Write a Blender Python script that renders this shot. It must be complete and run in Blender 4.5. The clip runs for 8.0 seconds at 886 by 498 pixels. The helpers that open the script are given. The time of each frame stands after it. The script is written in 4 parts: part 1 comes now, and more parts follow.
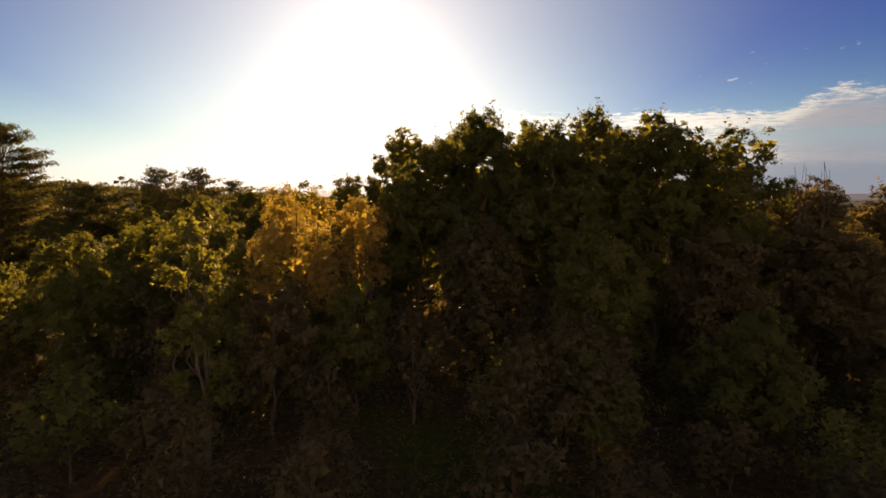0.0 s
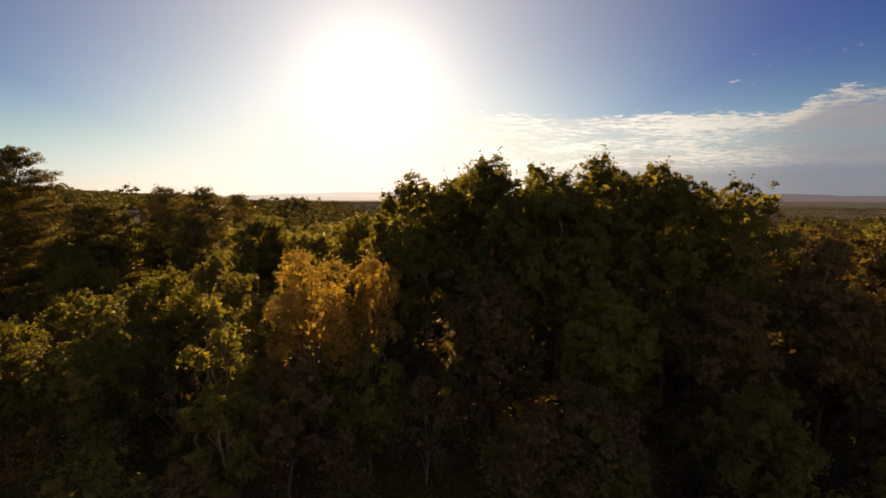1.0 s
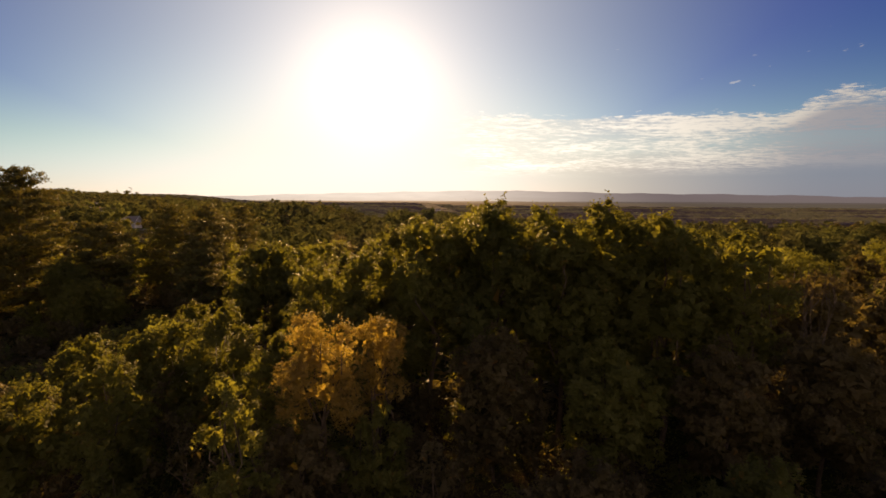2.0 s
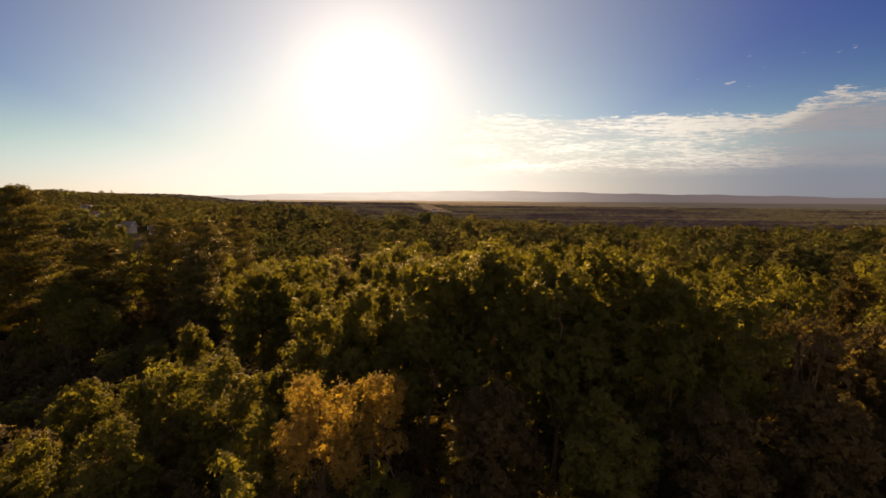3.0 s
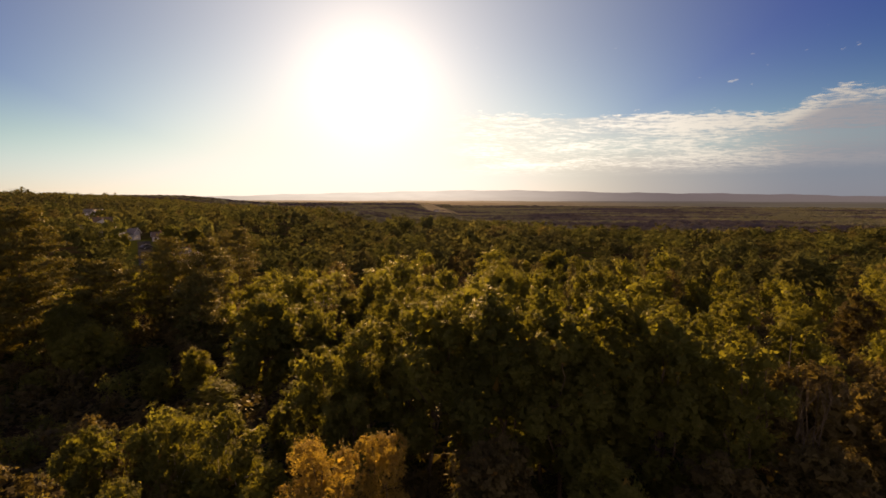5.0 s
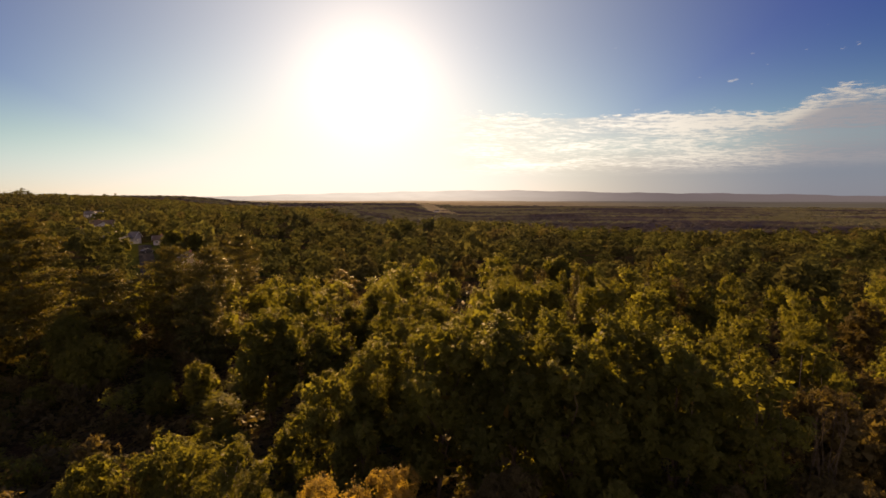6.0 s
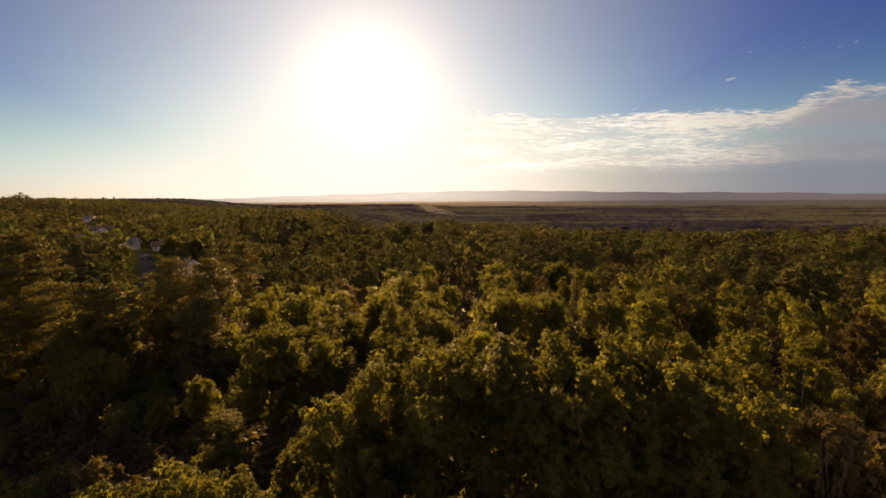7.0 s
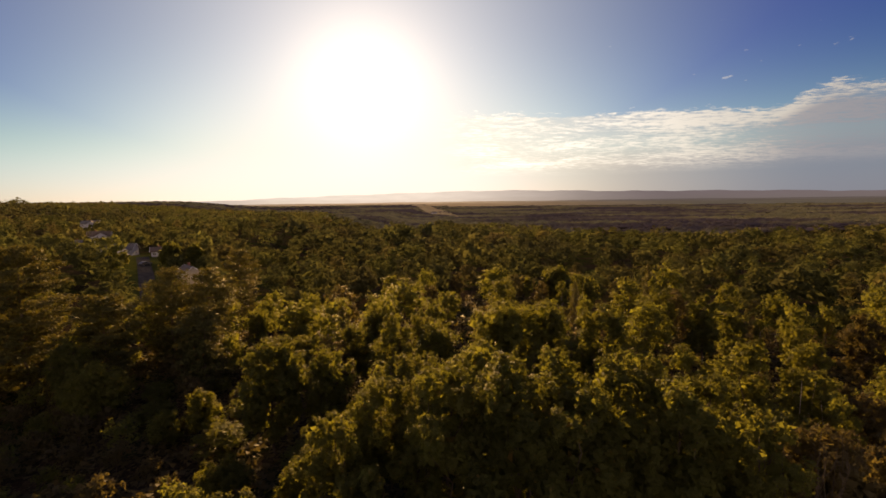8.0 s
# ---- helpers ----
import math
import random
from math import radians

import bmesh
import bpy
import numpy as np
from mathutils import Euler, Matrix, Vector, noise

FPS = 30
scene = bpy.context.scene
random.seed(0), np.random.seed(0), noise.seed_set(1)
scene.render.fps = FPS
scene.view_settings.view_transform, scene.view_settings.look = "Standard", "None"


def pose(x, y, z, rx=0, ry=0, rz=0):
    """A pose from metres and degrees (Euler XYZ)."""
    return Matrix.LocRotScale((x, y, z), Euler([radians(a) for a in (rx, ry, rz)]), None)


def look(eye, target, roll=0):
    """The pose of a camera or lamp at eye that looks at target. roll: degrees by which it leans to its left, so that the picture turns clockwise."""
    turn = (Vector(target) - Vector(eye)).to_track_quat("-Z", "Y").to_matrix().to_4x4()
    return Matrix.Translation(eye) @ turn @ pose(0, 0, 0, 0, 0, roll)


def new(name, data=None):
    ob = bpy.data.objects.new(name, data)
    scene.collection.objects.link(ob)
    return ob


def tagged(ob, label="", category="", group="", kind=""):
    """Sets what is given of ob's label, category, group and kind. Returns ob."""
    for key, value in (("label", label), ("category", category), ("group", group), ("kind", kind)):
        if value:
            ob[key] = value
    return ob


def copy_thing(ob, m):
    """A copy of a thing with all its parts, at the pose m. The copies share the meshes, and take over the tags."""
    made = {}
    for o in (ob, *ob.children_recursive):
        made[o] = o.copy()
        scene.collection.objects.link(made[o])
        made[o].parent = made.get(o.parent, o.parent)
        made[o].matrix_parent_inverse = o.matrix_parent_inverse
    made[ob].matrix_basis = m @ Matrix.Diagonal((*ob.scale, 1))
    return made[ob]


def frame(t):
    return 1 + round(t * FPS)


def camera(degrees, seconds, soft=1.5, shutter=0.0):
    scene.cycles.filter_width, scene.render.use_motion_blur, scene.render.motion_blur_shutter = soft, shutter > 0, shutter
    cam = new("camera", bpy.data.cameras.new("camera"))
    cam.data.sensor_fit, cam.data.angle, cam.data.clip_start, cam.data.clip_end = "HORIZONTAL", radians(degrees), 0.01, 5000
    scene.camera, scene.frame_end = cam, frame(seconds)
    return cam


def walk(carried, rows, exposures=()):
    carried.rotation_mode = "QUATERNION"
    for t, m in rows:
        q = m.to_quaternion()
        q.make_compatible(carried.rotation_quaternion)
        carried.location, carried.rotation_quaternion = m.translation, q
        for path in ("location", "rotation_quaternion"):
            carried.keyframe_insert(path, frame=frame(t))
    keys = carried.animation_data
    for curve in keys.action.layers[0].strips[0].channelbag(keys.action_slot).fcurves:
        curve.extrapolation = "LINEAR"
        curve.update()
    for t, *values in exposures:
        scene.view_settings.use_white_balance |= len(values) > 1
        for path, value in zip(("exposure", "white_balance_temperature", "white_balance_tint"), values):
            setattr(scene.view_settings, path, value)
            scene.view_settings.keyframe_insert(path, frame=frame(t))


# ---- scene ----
# A drone rises over a wooded valley at evening, facing the low sun.

# ---------------------------------------------------------------- camera
cam = camera(86.7, 8.0, soft=1.6)
PATH = [
    (0, (-0.58, 3.763, 8.826), (-0.583, 5.752, 8.612), 0.3),
    (0.5, (-0.804, 3.69, 10.052), (-0.819, 5.679, 9.845), 0.3),
    (1, (-0.985, 3.565, 11.35), (-0.997, 5.555, 11.146), 0.2),
    (1.5, (-1.162, 3.533, 12.599), (-1.179, 5.523, 12.397), 0.2),
    (3, (-1.385, 3.502, 16.63), (-1.381, 5.492, 16.426), 0.4),
    (3.5, (-1.347, 3.429, 17.55), (-1.342, 5.419, 17.349), 0.3),
    (4, (-1.267, 3.344, 18.126), (-1.268, 5.334, 17.922), 0.3),
    (4.5, (-1.247, 3.556, 18.659), (-1.252, 5.546, 18.453), 0.2),
    (6, (-1.925, 4.363, 20.699), (-1.932, 6.352, 20.493), 0.1),
    (6.5, (-2.086, 4.472, 21.374), (-2.09, 6.462, 21.169), -0.1),
    (7, (-2.089, 4.546, 22.129), (-2.093, 6.536, 21.925), -0.3),
    (7.5, (-2.091, 4.529, 22.863), (-2.094, 6.519, 22.66), -0.5),
    (8, (-2.134, 4.454, 23.313), (-2.132, 6.444, 23.11), -0.8),
]
walk(cam, [(t, look(eye, target, roll)) for t, eye, target, roll in PATH],
     exposures=[(0, 1.34, 13000, 19), (0.5, 1.20, 13000, 19), (1.0, 1.07, 13000, 19), (8, 1.05, 13000, 19)])

# ---------------------------------------------------------------- light
SUN_AZ, SUN_EL = -8.9, 13.2          # degrees: left of straight ahead (+y), above the horizon
SUN_DIR = Vector((math.sin(radians(SUN_AZ)) * math.cos(radians(SUN_EL)),
                  math.cos(radians(SUN_AZ)) * math.cos(radians(SUN_EL)), math.sin(radians(SUN_EL))))

sun_data = bpy.data.lights.new("sun", "SUN")
sun_data.energy, sun_data.angle, sun_data.color = 5.0, radians(0.6), (1.0, 0.74, 0.45)
sun = new("sun", sun_data)
sun.matrix_world = look((0, 0, 60), Vector((0, 0, 60)) - SUN_DIR)


class Nodes:
    """Short way to write a node tree."""

    def __init__(self, tree):
        self.tree = tree
        tree.nodes.clear()

    def add(self, kind, put=None, **sets):
        node = self.tree.nodes.new(kind)
        for key, value in sets.items():
            setattr(node, key, value)
        for key, value in (put or {}).items():
            self.plug(node.inputs[key], value)
        return node

    def plug(self, socket, value):
        if isinstance(value, bpy.types.NodeSocket):
            self.tree.links.new(value, socket)
        else:
            socket.default_value = value

    def calc(self, op, a, b=0.0, c=0.0, clamp=False):
        return self.add("ShaderNodeMath", {0: a, 1: b, 2: c}, operation=op, use_clamp=clamp).outputs[0]

    def vec(self, op, a, b=(0, 0, 0)):
        return self.add("ShaderNodeVectorMath", {0: a, 1: b}, operation=op)

    def blend(self, fac, a, b, mode="MIX"):
        return self.add("ShaderNodeMix", {0: fac, 6: a, 7: b}, data_type="RGBA", blend_type=mode).outputs[2]

    def noise(self, vector, scale, detail=4.0, rough=0.55, warp=0.0):
        return self.add("ShaderNodeTexNoise", {"Vector": vector, "Scale": scale, "Detail": detail, "Roughness": rough, "Distortion": warp}).outputs[0]

    def ramp(self, fac, low, high):
        return self.add("ShaderNodeMapRange", {0: fac, 1: low, 2: high, 3: 0.0, 4: 1.0}, interpolation_type="SMOOTHSTEP").outputs[0]


def make_world():
    world = bpy.data.worlds.new("evening_sky")
    scene.world = world
    world.use_nodes = True
    n = Nodes(world.node_tree)
    sky = n.add("ShaderNodeTexSky", sky_type="NISHITA", sun_disc=False, sun_elevation=radians(SUN_EL),
                sun_rotation=radians(SUN_AZ), altitude=100.0, air_density=1.0, dust_density=0.3, ozone_density=3.0)
    ray = n.vec("NORMALIZE", n.add("ShaderNodeTexCoord").outputs["Generated"]).outputs[0]
    cosine = n.vec("DOT_PRODUCT", ray, tuple(SUN_DIR)).outputs["Value"]
    angle = n.calc("ARCCOSINE", n.calc("MINIMUM", cosine, 0.99999))          # radians from the sun
    sep = n.add("ShaderNodeSeparateXYZ", {0: ray}).outputs
    # haze aureole round the hidden disc
    near = n.calc("EXPONENT", n.calc("MULTIPLY", n.calc("POWER", n.calc("DIVIDE", angle, 0.10), 1.5), -1.0))
    wide = n.calc("EXPONENT", n.calc("MULTIPLY", n.calc("POWER", n.calc("DIVIDE", angle, 0.36), 1.4), -1.0))
    glow = n.calc("MULTIPLY", wide, 6.0)
    glow_rgb = n.vec("SCALE", (0.97, 1.00, 1.13))
    n.plug(glow_rgb.inputs["Scale"], glow)
    # saturated blue round the sun's half of the sky; the unseen rear half brightened and reddened as shade fill
    low_hue = n.blend(n.ramp(sep[2], 0.0, 0.12), (0.58, 0.80, 1.50, 1), (0.47, 0.82, 1.08, 1))
    high_hue = n.blend(n.ramp(sep[2], 0.05, 0.34), low_hue, (0.17, 0.50, 0.86, 1))
    toward = n.calc("MAXIMUM", n.ramp(cosine, 0.70, 0.97), n.calc("SUBTRACT", 1.0, n.ramp(sep[2], 0.06, 0.34)))
    high_hue = n.blend(toward, (0.03, 0.27, 0.92, 1), high_hue)
    hue = n.blend(n.ramp(cosine, -0.75, 0.35), (5.8, 2.9, 2.3, 1), high_hue)
    deep = n.blend(1.0, sky.outputs[0], hue, "MULTIPLY")
    haze = n.vec("ADD", deep, glow_rgb.outputs[0]).outputs[0]
    # bright sky rolls off softly: a camera-like shoulder built into the sky colour
    level = n.calc("POWER", n.calc("DIVIDE", n.add("ShaderNodeSeparateXYZ", {0: haze}).outputs[1], 10.2), 4.0)
    rolled_off = n.vec("SCALE", haze)
    n.plug(rolled_off.inputs["Scale"], n.calc("POWER", n.calc("ADD", level, 1.0), -0.25))
    disc = n.vec("SCALE", (1.0, 0.99, 1.06))
    n.plug(disc.inputs["Scale"], n.calc("MULTIPLY", near, 6.0))
    share = n.calc("MULTIPLY", n.calc("DIVIDE", level, n.calc("ADD", level, 1.0)), 0.75)
    base = n.vec("ADD", n.blend(share, rolled_off.outputs[0], (8.5, 9.9, 14.0, 1)), disc.outputs[0]).outputs[0]
    # clouds: thin streaky layers seen edge-on, low in the sky right of the sun, over a grey bank of haze
    azimuth = n.calc("ARCTAN2", sep[0], sep[1])
    flat = n.calc("ADD", n.calc("ABSOLUTE", sep[2]), 0.05)
    u, v = n.calc("DIVIDE", sep[0], flat), n.calc("DIVIDE", sep[1], flat)
    plane = n.add("ShaderNodeCombineXYZ", {0: u, 1: n.calc("MULTIPLY", v, 1.3), 2: 0.0}).outputs[0]
    large = n.noise(plane, 0.55, 6.0, 0.60, 0.5)
    fine = n.noise(plane, 6.5, 8.0, 0.72, 0.3)
    tuft = n.calc("ADD", n.calc("MULTIPLY", large, 0.48), n.calc("MULTIPLY", fine, 0.52))
    side = n.calc("MULTIPLY", n.ramp(azimuth, -0.02, 0.10), n.calc("SUBTRACT", 1.0, n.ramp(azimuth, 1.3, 2.2)))
    edge = n.calc("ADD", n.calc("SUBTRACT", 0.176, n.calc("MULTIPLY", n.calc("MULTIPLY", azimuth, azimuth), 0.088)), n.calc("MULTIPLY", n.ramp(azimuth, 0.585, 0.70), 0.044))
    below = n.calc("SUBTRACT", edge, sep[2])                                  # how far under the cloud's upper edge
    rag = n.calc("ADD", below, n.calc("MULTIPLY", n.calc("SUBTRACT", tuft, 0.5), 0.11))
    veil = n.calc("MULTIPLY", n.calc("MULTIPLY", n.ramp(rag, -0.002, 0.008), n.ramp(sep[2], 0.045, 0.075)), side)
    streak = n.ramp(tuft, 0.43, 0.58)
    white = n.blend(n.ramp(azimuth, 0.1, 0.75), (10.4, 12.8, 16.2, 1), (4.6, 5.6, 7.2, 1))
    shade_tint = n.blend(n.ramp(azimuth, 0.1, 0.75), (7.6, 8.8, 10.4, 1), (1.9, 2.75, 4.7, 1))
    heavy = n.calc("MULTIPLY", n.ramp(below, 0.008, 0.030), n.ramp(azimuth, 0.52, 0.66))   # grey underside of the thick cloud
    lit = n.calc("MULTIPLY", streak, n.calc("SUBTRACT", 1.0, n.calc("MULTIPLY", heavy, 0.9)))
    cloud = n.blend(lit, shade_tint, white)
    bank_side = n.calc("MULTIPLY", n.ramp(azimuth, 0.02, 0.42), n.calc("SUBTRACT", 1.0, n.ramp(azimuth, 1.5, 2.4)))
    bank = n.calc("MULTIPLY", n.calc("SUBTRACT", 1.0, n.ramp(n.calc("ADD", sep[2], n.calc("MULTIPLY", large, 0.03)), 0.075, 0.125)), bank_side)
    bank_tint = n.blend(n.ramp(azimuth, 0.05, 0.7), (5.6, 6.6, 7.8, 1), (1.3, 2.05, 4.0, 1))
    mixed = n.blend(n.calc("MULTIPLY", bank, 0.85), base, bank_tint)
    mixed = n.blend(n.calc("MULTIPLY", veil, n.calc("ADD", n.calc("ADD", 0.35, n.calc("MULTIPLY", heavy, 0.28)), n.calc("MULTIPLY", streak, 0.5), clamp=True)), mixed, cloud)
    speck = n.calc("MULTIPLY", n.ramp(n.noise(n.vec("MULTIPLY", ray, (1.0, 1.0, 3.2)).outputs[0], 34.0, 3.0, 0.5), 0.70, 0.75),
                   n.calc("MULTIPLY", n.ramp(below, -0.16, -0.01), n.calc("SUBTRACT", 1.0, n.ramp(below, 0.01, 0.03))))             # stray wisps over the layer
    mixed = n.blend(n.calc("MULTIPLY", n.calc("MULTIPLY", speck, side), 0.40), mixed, white)
    back = n.add("ShaderNodeBackground", {"Color": mixed, "Strength": 0.0508})
    n.plug(n.add("ShaderNodeOutputWorld").inputs["Surface"], back.outputs[0])


make_world()


# ---------------------------------------------------------------- materials
def material(name):
    m = bpy.data.materials.new(name)
    m.use_nodes = True
    return m, Nodes(m.node_tree)


def leaf_material(name, dark, light, through_colour, share=0.45, hue_by_tree=0.75):
    """Foliage: waxy upper side and light that passes through the blade; each leaf and each tree a little different."""
    m, n = material(name)
    island = n.add("ShaderNodeNewGeometry").outputs["Random Per Island"]
    tree = n.add("ShaderNodeObjectInfo").outputs["Random"]
    mix = n.calc("ADD", n.calc("MULTIPLY", island, 1.0 - hue_by_tree), n.calc("MULTIPLY", tree, hue_by_tree))
    top = n.blend(mix, (*dark, 1), (*light, 1))
    glow = n.blend(mix, (*[c * 0.7 for c in through_colour], 1), (*through_colour, 1))
    brown = n.calc("GREATER_THAN", island, 0.985)
    top = n.blend(brown, top, (0.16, 0.09, 0.03, 1))
    skin = n.add("ShaderNodeBsdfPrincipled", {"Base Color": top, "Roughness": 0.55, "Specular IOR Level": 0.03})
    pass_light = n.add("ShaderNodeBsdfTranslucent", {"Color": glow})
    both = n.add("ShaderNodeMixShader", {0: share, 1: skin.outputs[0], 2: pass_light.outputs[0]})
    n.plug(n.add("ShaderNodeOutputMaterial").inputs["Surface"], both.outputs[0])
    return m


def rough_material(name, a, b, scale, rough=0.9, bump=0.3, stretch=(1, 1, 1), fine=6.0, spec=0.2):
    """Two colours mixed by coarse and fine noise, with relief."""
    m, n = material(name)
    co = n.vec("MULTIPLY", n.add("ShaderNodeTexCoord").outputs["Object"], stretch).outputs[0]
    coarse = n.noise(co, scale, 5.0)
    grain = n.noise(co, scale * fine, 4.0, 0.65)
    mix = n.ramp(n.calc("ADD", n.calc("MULTIPLY", coarse, 0.6), n.calc("MULTIPLY", grain, 0.4)), 0.34, 0.66)
    tint = n.blend(mix, (*a, 1), (*b, 1))
    relief = n.add("ShaderNodeBump", {"Strength": bump, "Distance": 0.05, "Height": grain})
    if spec == 0:
        skin = n.add("ShaderNodeBsdfDiffuse", {"Color": tint, "Roughness": 0.7, "Normal": relief.outputs[0]})
    else:
        skin = n.add("ShaderNodeBsdfPrincipled", {"Base Color": tint, "Roughness": rough, "Specular IOR Level": spec, "Normal": relief.outputs[0]})
    n.plug(n.add("ShaderNodeOutputMaterial").inputs["Surface"], skin.outputs[0])
    return m


LEAF_GREEN = leaf_material("leaf_green", (0.044, 0.052, 0.021), (0.088, 0.094, 0.031), (0.290, 0.290, 0.058), 0.45)
LEAF_LIGHT = leaf_material("leaf_light_green", (0.054, 0.060, 0.022), (0.092, 0.096, 0.029), (0.285, 0.280, 0.056), 0.45)
LEAF_ORANGE = leaf_material("leaf_amber", (0.16, 0.115, 0.040), (0.26, 0.180, 0.060), (0.58, 0.42, 0.10), 0.50)
# dull leaf tone, partly darkened to stand in for shade
LEAF_DULL_SHADE = leaf_material("leaf_dull_shade", (0.056, 0.050, 0.027), (0.098, 0.080, 0.042), (0.185, 0.145, 0.044), 0.40)
NEEDLE = leaf_material("pine_needle", (0.046, 0.054, 0.024), (0.084, 0.086, 0.034), (0.20, 0.17, 0.040), 0.30)


def far_leaf_material(name, dark, light, olive, gain):
    """Foliage of the far woods: stands of green, olive and dark trees."""
    m, n = material(name)
    geo = n.add("ShaderNodeNewGeometry")
    island = geo.outputs["Random Per Island"]
    stand_a = n.ramp(n.noise(geo.outputs["Position"], 0.03, 3.0, 0.6), 0.36, 0.64)
    stand_b = n.ramp(n.noise(n.vec("ADD", geo.outputs["Position"], (90, 40, 7)).outputs[0], 0.022, 4.0, 0.6), 0.42, 0.66)
    green = n.blend(stand_a, (*dark, 1), (*light, 1))
    tint = n.blend(n.calc("MULTIPLY", stand_b, 0.5), green, (*olive, 1))
    tree = n.add("ShaderNodeAttribute", attribute_name="tree_hue").outputs["Fac"]
    tint = n.blend(n.calc("MULTIPLY", n.ramp(tree, 0.55, 0.85), 0.4), tint, (*dark, 1))
    tint = n.blend(n.calc("MULTIPLY", n.ramp(tree, 0.16, 0.06), 0.7), tint, (*[c * 1.2 for c in olive], 1))
    tint = n.blend(n.calc("MULTIPLY", island, 0.1), tint, (*dark, 1))
    shade_bands = n.ramp(n.noise(n.vec("MULTIPLY", geo.outputs["Position"], (0.6, 1.0, 0.0)).outputs[0], 0.0052, 3.0, 0.55, 0.4), 0.46, 0.60)   # cloud shadow painted in as dark bands
    tint = n.blend(n.calc("MULTIPLY", shade_bands, 0.35), tint, (0.034, 0.034, 0.030, 1))
    bright = n.vec("SCALE", tint)
    bright.inputs["Scale"].default_value = gain
    skin = n.add("ShaderNodeBsdfDiffuse", {"Color": tint, "Roughness": 0.4})
    pass_light = n.add("ShaderNodeBsdfTranslucent", {"Color": bright.outputs[0]})
    both = n.add("ShaderNodeMixShader", {0: 0.25, 1: skin.outputs[0], 2: pass_light.outputs[0]})
    n.plug(n.add("ShaderNodeOutputMaterial").inputs["Surface"], both.outputs[0])
    return m


FAR_LEAF = far_leaf_material("far_foliage", (0.050, 0.056, 0.022), (0.100, 0.106, 0.035), (0.090, 0.074, 0.032), 2.3)


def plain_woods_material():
    """Woods of the far plain: darker and paler stands and clearings, haze and cloud shadow painted into the colour."""
    m, n = material("plain_haze_foliage")
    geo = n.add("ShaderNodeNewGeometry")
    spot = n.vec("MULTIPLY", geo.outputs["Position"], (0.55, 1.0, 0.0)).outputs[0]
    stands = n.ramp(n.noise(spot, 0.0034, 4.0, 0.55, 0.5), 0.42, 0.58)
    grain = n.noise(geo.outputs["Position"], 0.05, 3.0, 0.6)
    # lavender and pale tints carry the haze over the plain
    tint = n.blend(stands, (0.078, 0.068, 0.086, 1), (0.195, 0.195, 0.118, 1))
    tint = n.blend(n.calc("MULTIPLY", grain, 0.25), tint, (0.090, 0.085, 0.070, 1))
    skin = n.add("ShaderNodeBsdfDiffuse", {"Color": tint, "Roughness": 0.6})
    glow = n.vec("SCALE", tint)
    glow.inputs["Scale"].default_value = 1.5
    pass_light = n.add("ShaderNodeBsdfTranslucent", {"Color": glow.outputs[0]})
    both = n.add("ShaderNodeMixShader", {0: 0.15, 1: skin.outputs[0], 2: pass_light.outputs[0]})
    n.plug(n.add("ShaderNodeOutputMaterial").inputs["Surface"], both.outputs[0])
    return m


PLAIN_HAZE_LEAF = plain_woods_material()
BARK = rough_material("bark", (0.06, 0.045, 0.032), (0.14, 0.11, 0.085), 5.0, 0.95, 0.8, (1, 1, 0.25), spec=0)
PALE_BARK = rough_material("pale_bark", (0.22, 0.19, 0.16), (0.42, 0.38, 0.33), 4.0, 0.8, 0.5, (1, 1, 3.0), spec=0)
DEAD_WOOD = rough_material("dead_wood", (0.055, 0.045, 0.035), (0.12, 0.10, 0.08), 8.0, 0.9, 0.4, (1, 1, 0.2), spec=0)


def ground_material():
    m, n = material("forest_floor")
    co = n.add("ShaderNodeNewGeometry").outputs["Position"]
    patch, litter, field = n.noise(co, 0.09, 4.0), n.noise(co, 3.0, 6.0, 0.7), n.noise(co, 0.0022, 3.0, 0.5)
    soil = n.blend(n.ramp(litter, 0.35, 0.7), (0.030, 0.022, 0.014, 1), (0.085, 0.062, 0.035, 1))
    herbs = n.blend(n.ramp(litter, 0.4, 0.7), (0.025, 0.034, 0.010, 1), (0.06, 0.07, 0.018, 1))
    near = n.blend(n.ramp(patch, 0.42, 0.60), soil, herbs)
    tint = n.blend(n.ramp(field, 0.60, 0.66), near, (0.13, 0.12, 0.04, 1))
    relief = n.add("ShaderNodeBump", {"Strength": 0.6, "Distance": 0.2, "Height": litter})
    skin = n.add("ShaderNodeBsdfDiffuse", {"Color": tint, "Roughness": 0.8, "Normal": relief.outputs[0]})
    n.plug(n.add("ShaderNodeOutputMaterial").inputs["Surface"], skin.outputs[0])
    return m


FLOOR = ground_material()


# ---------------------------------------------------------------- mesh helpers
def link_mesh(name, verts, faces, mat, parent=None, label="", smooth=False):
    """One mesh object from vertex and face arrays (all faces with the same number of corners)."""
    verts, faces = np.asarray(verts, dtype=np.float32), np.asarray(faces, dtype=np.int32)
    me = bpy.data.meshes.new(name)
    k = faces.shape[1]
    me.vertices.add(len(verts))
    me.vertices.foreach_set("co", verts.ravel())
    me.loops.add(faces.size)
    me.loops.foreach_set("vertex_index", faces.ravel())
    me.polygons.add(len(faces))
    me.polygons.foreach_set("loop_start", np.arange(0, faces.size, k, dtype=np.int32))
    me.polygons.foreach_set("use_smooth", np.full(len(faces), smooth))
    me.update(calc_edges=True)
    me.materials.append(mat)
    ob = new(name, me)
    if parent:
        ob.parent = parent
    if label:
        tagged(ob, label)
    return ob


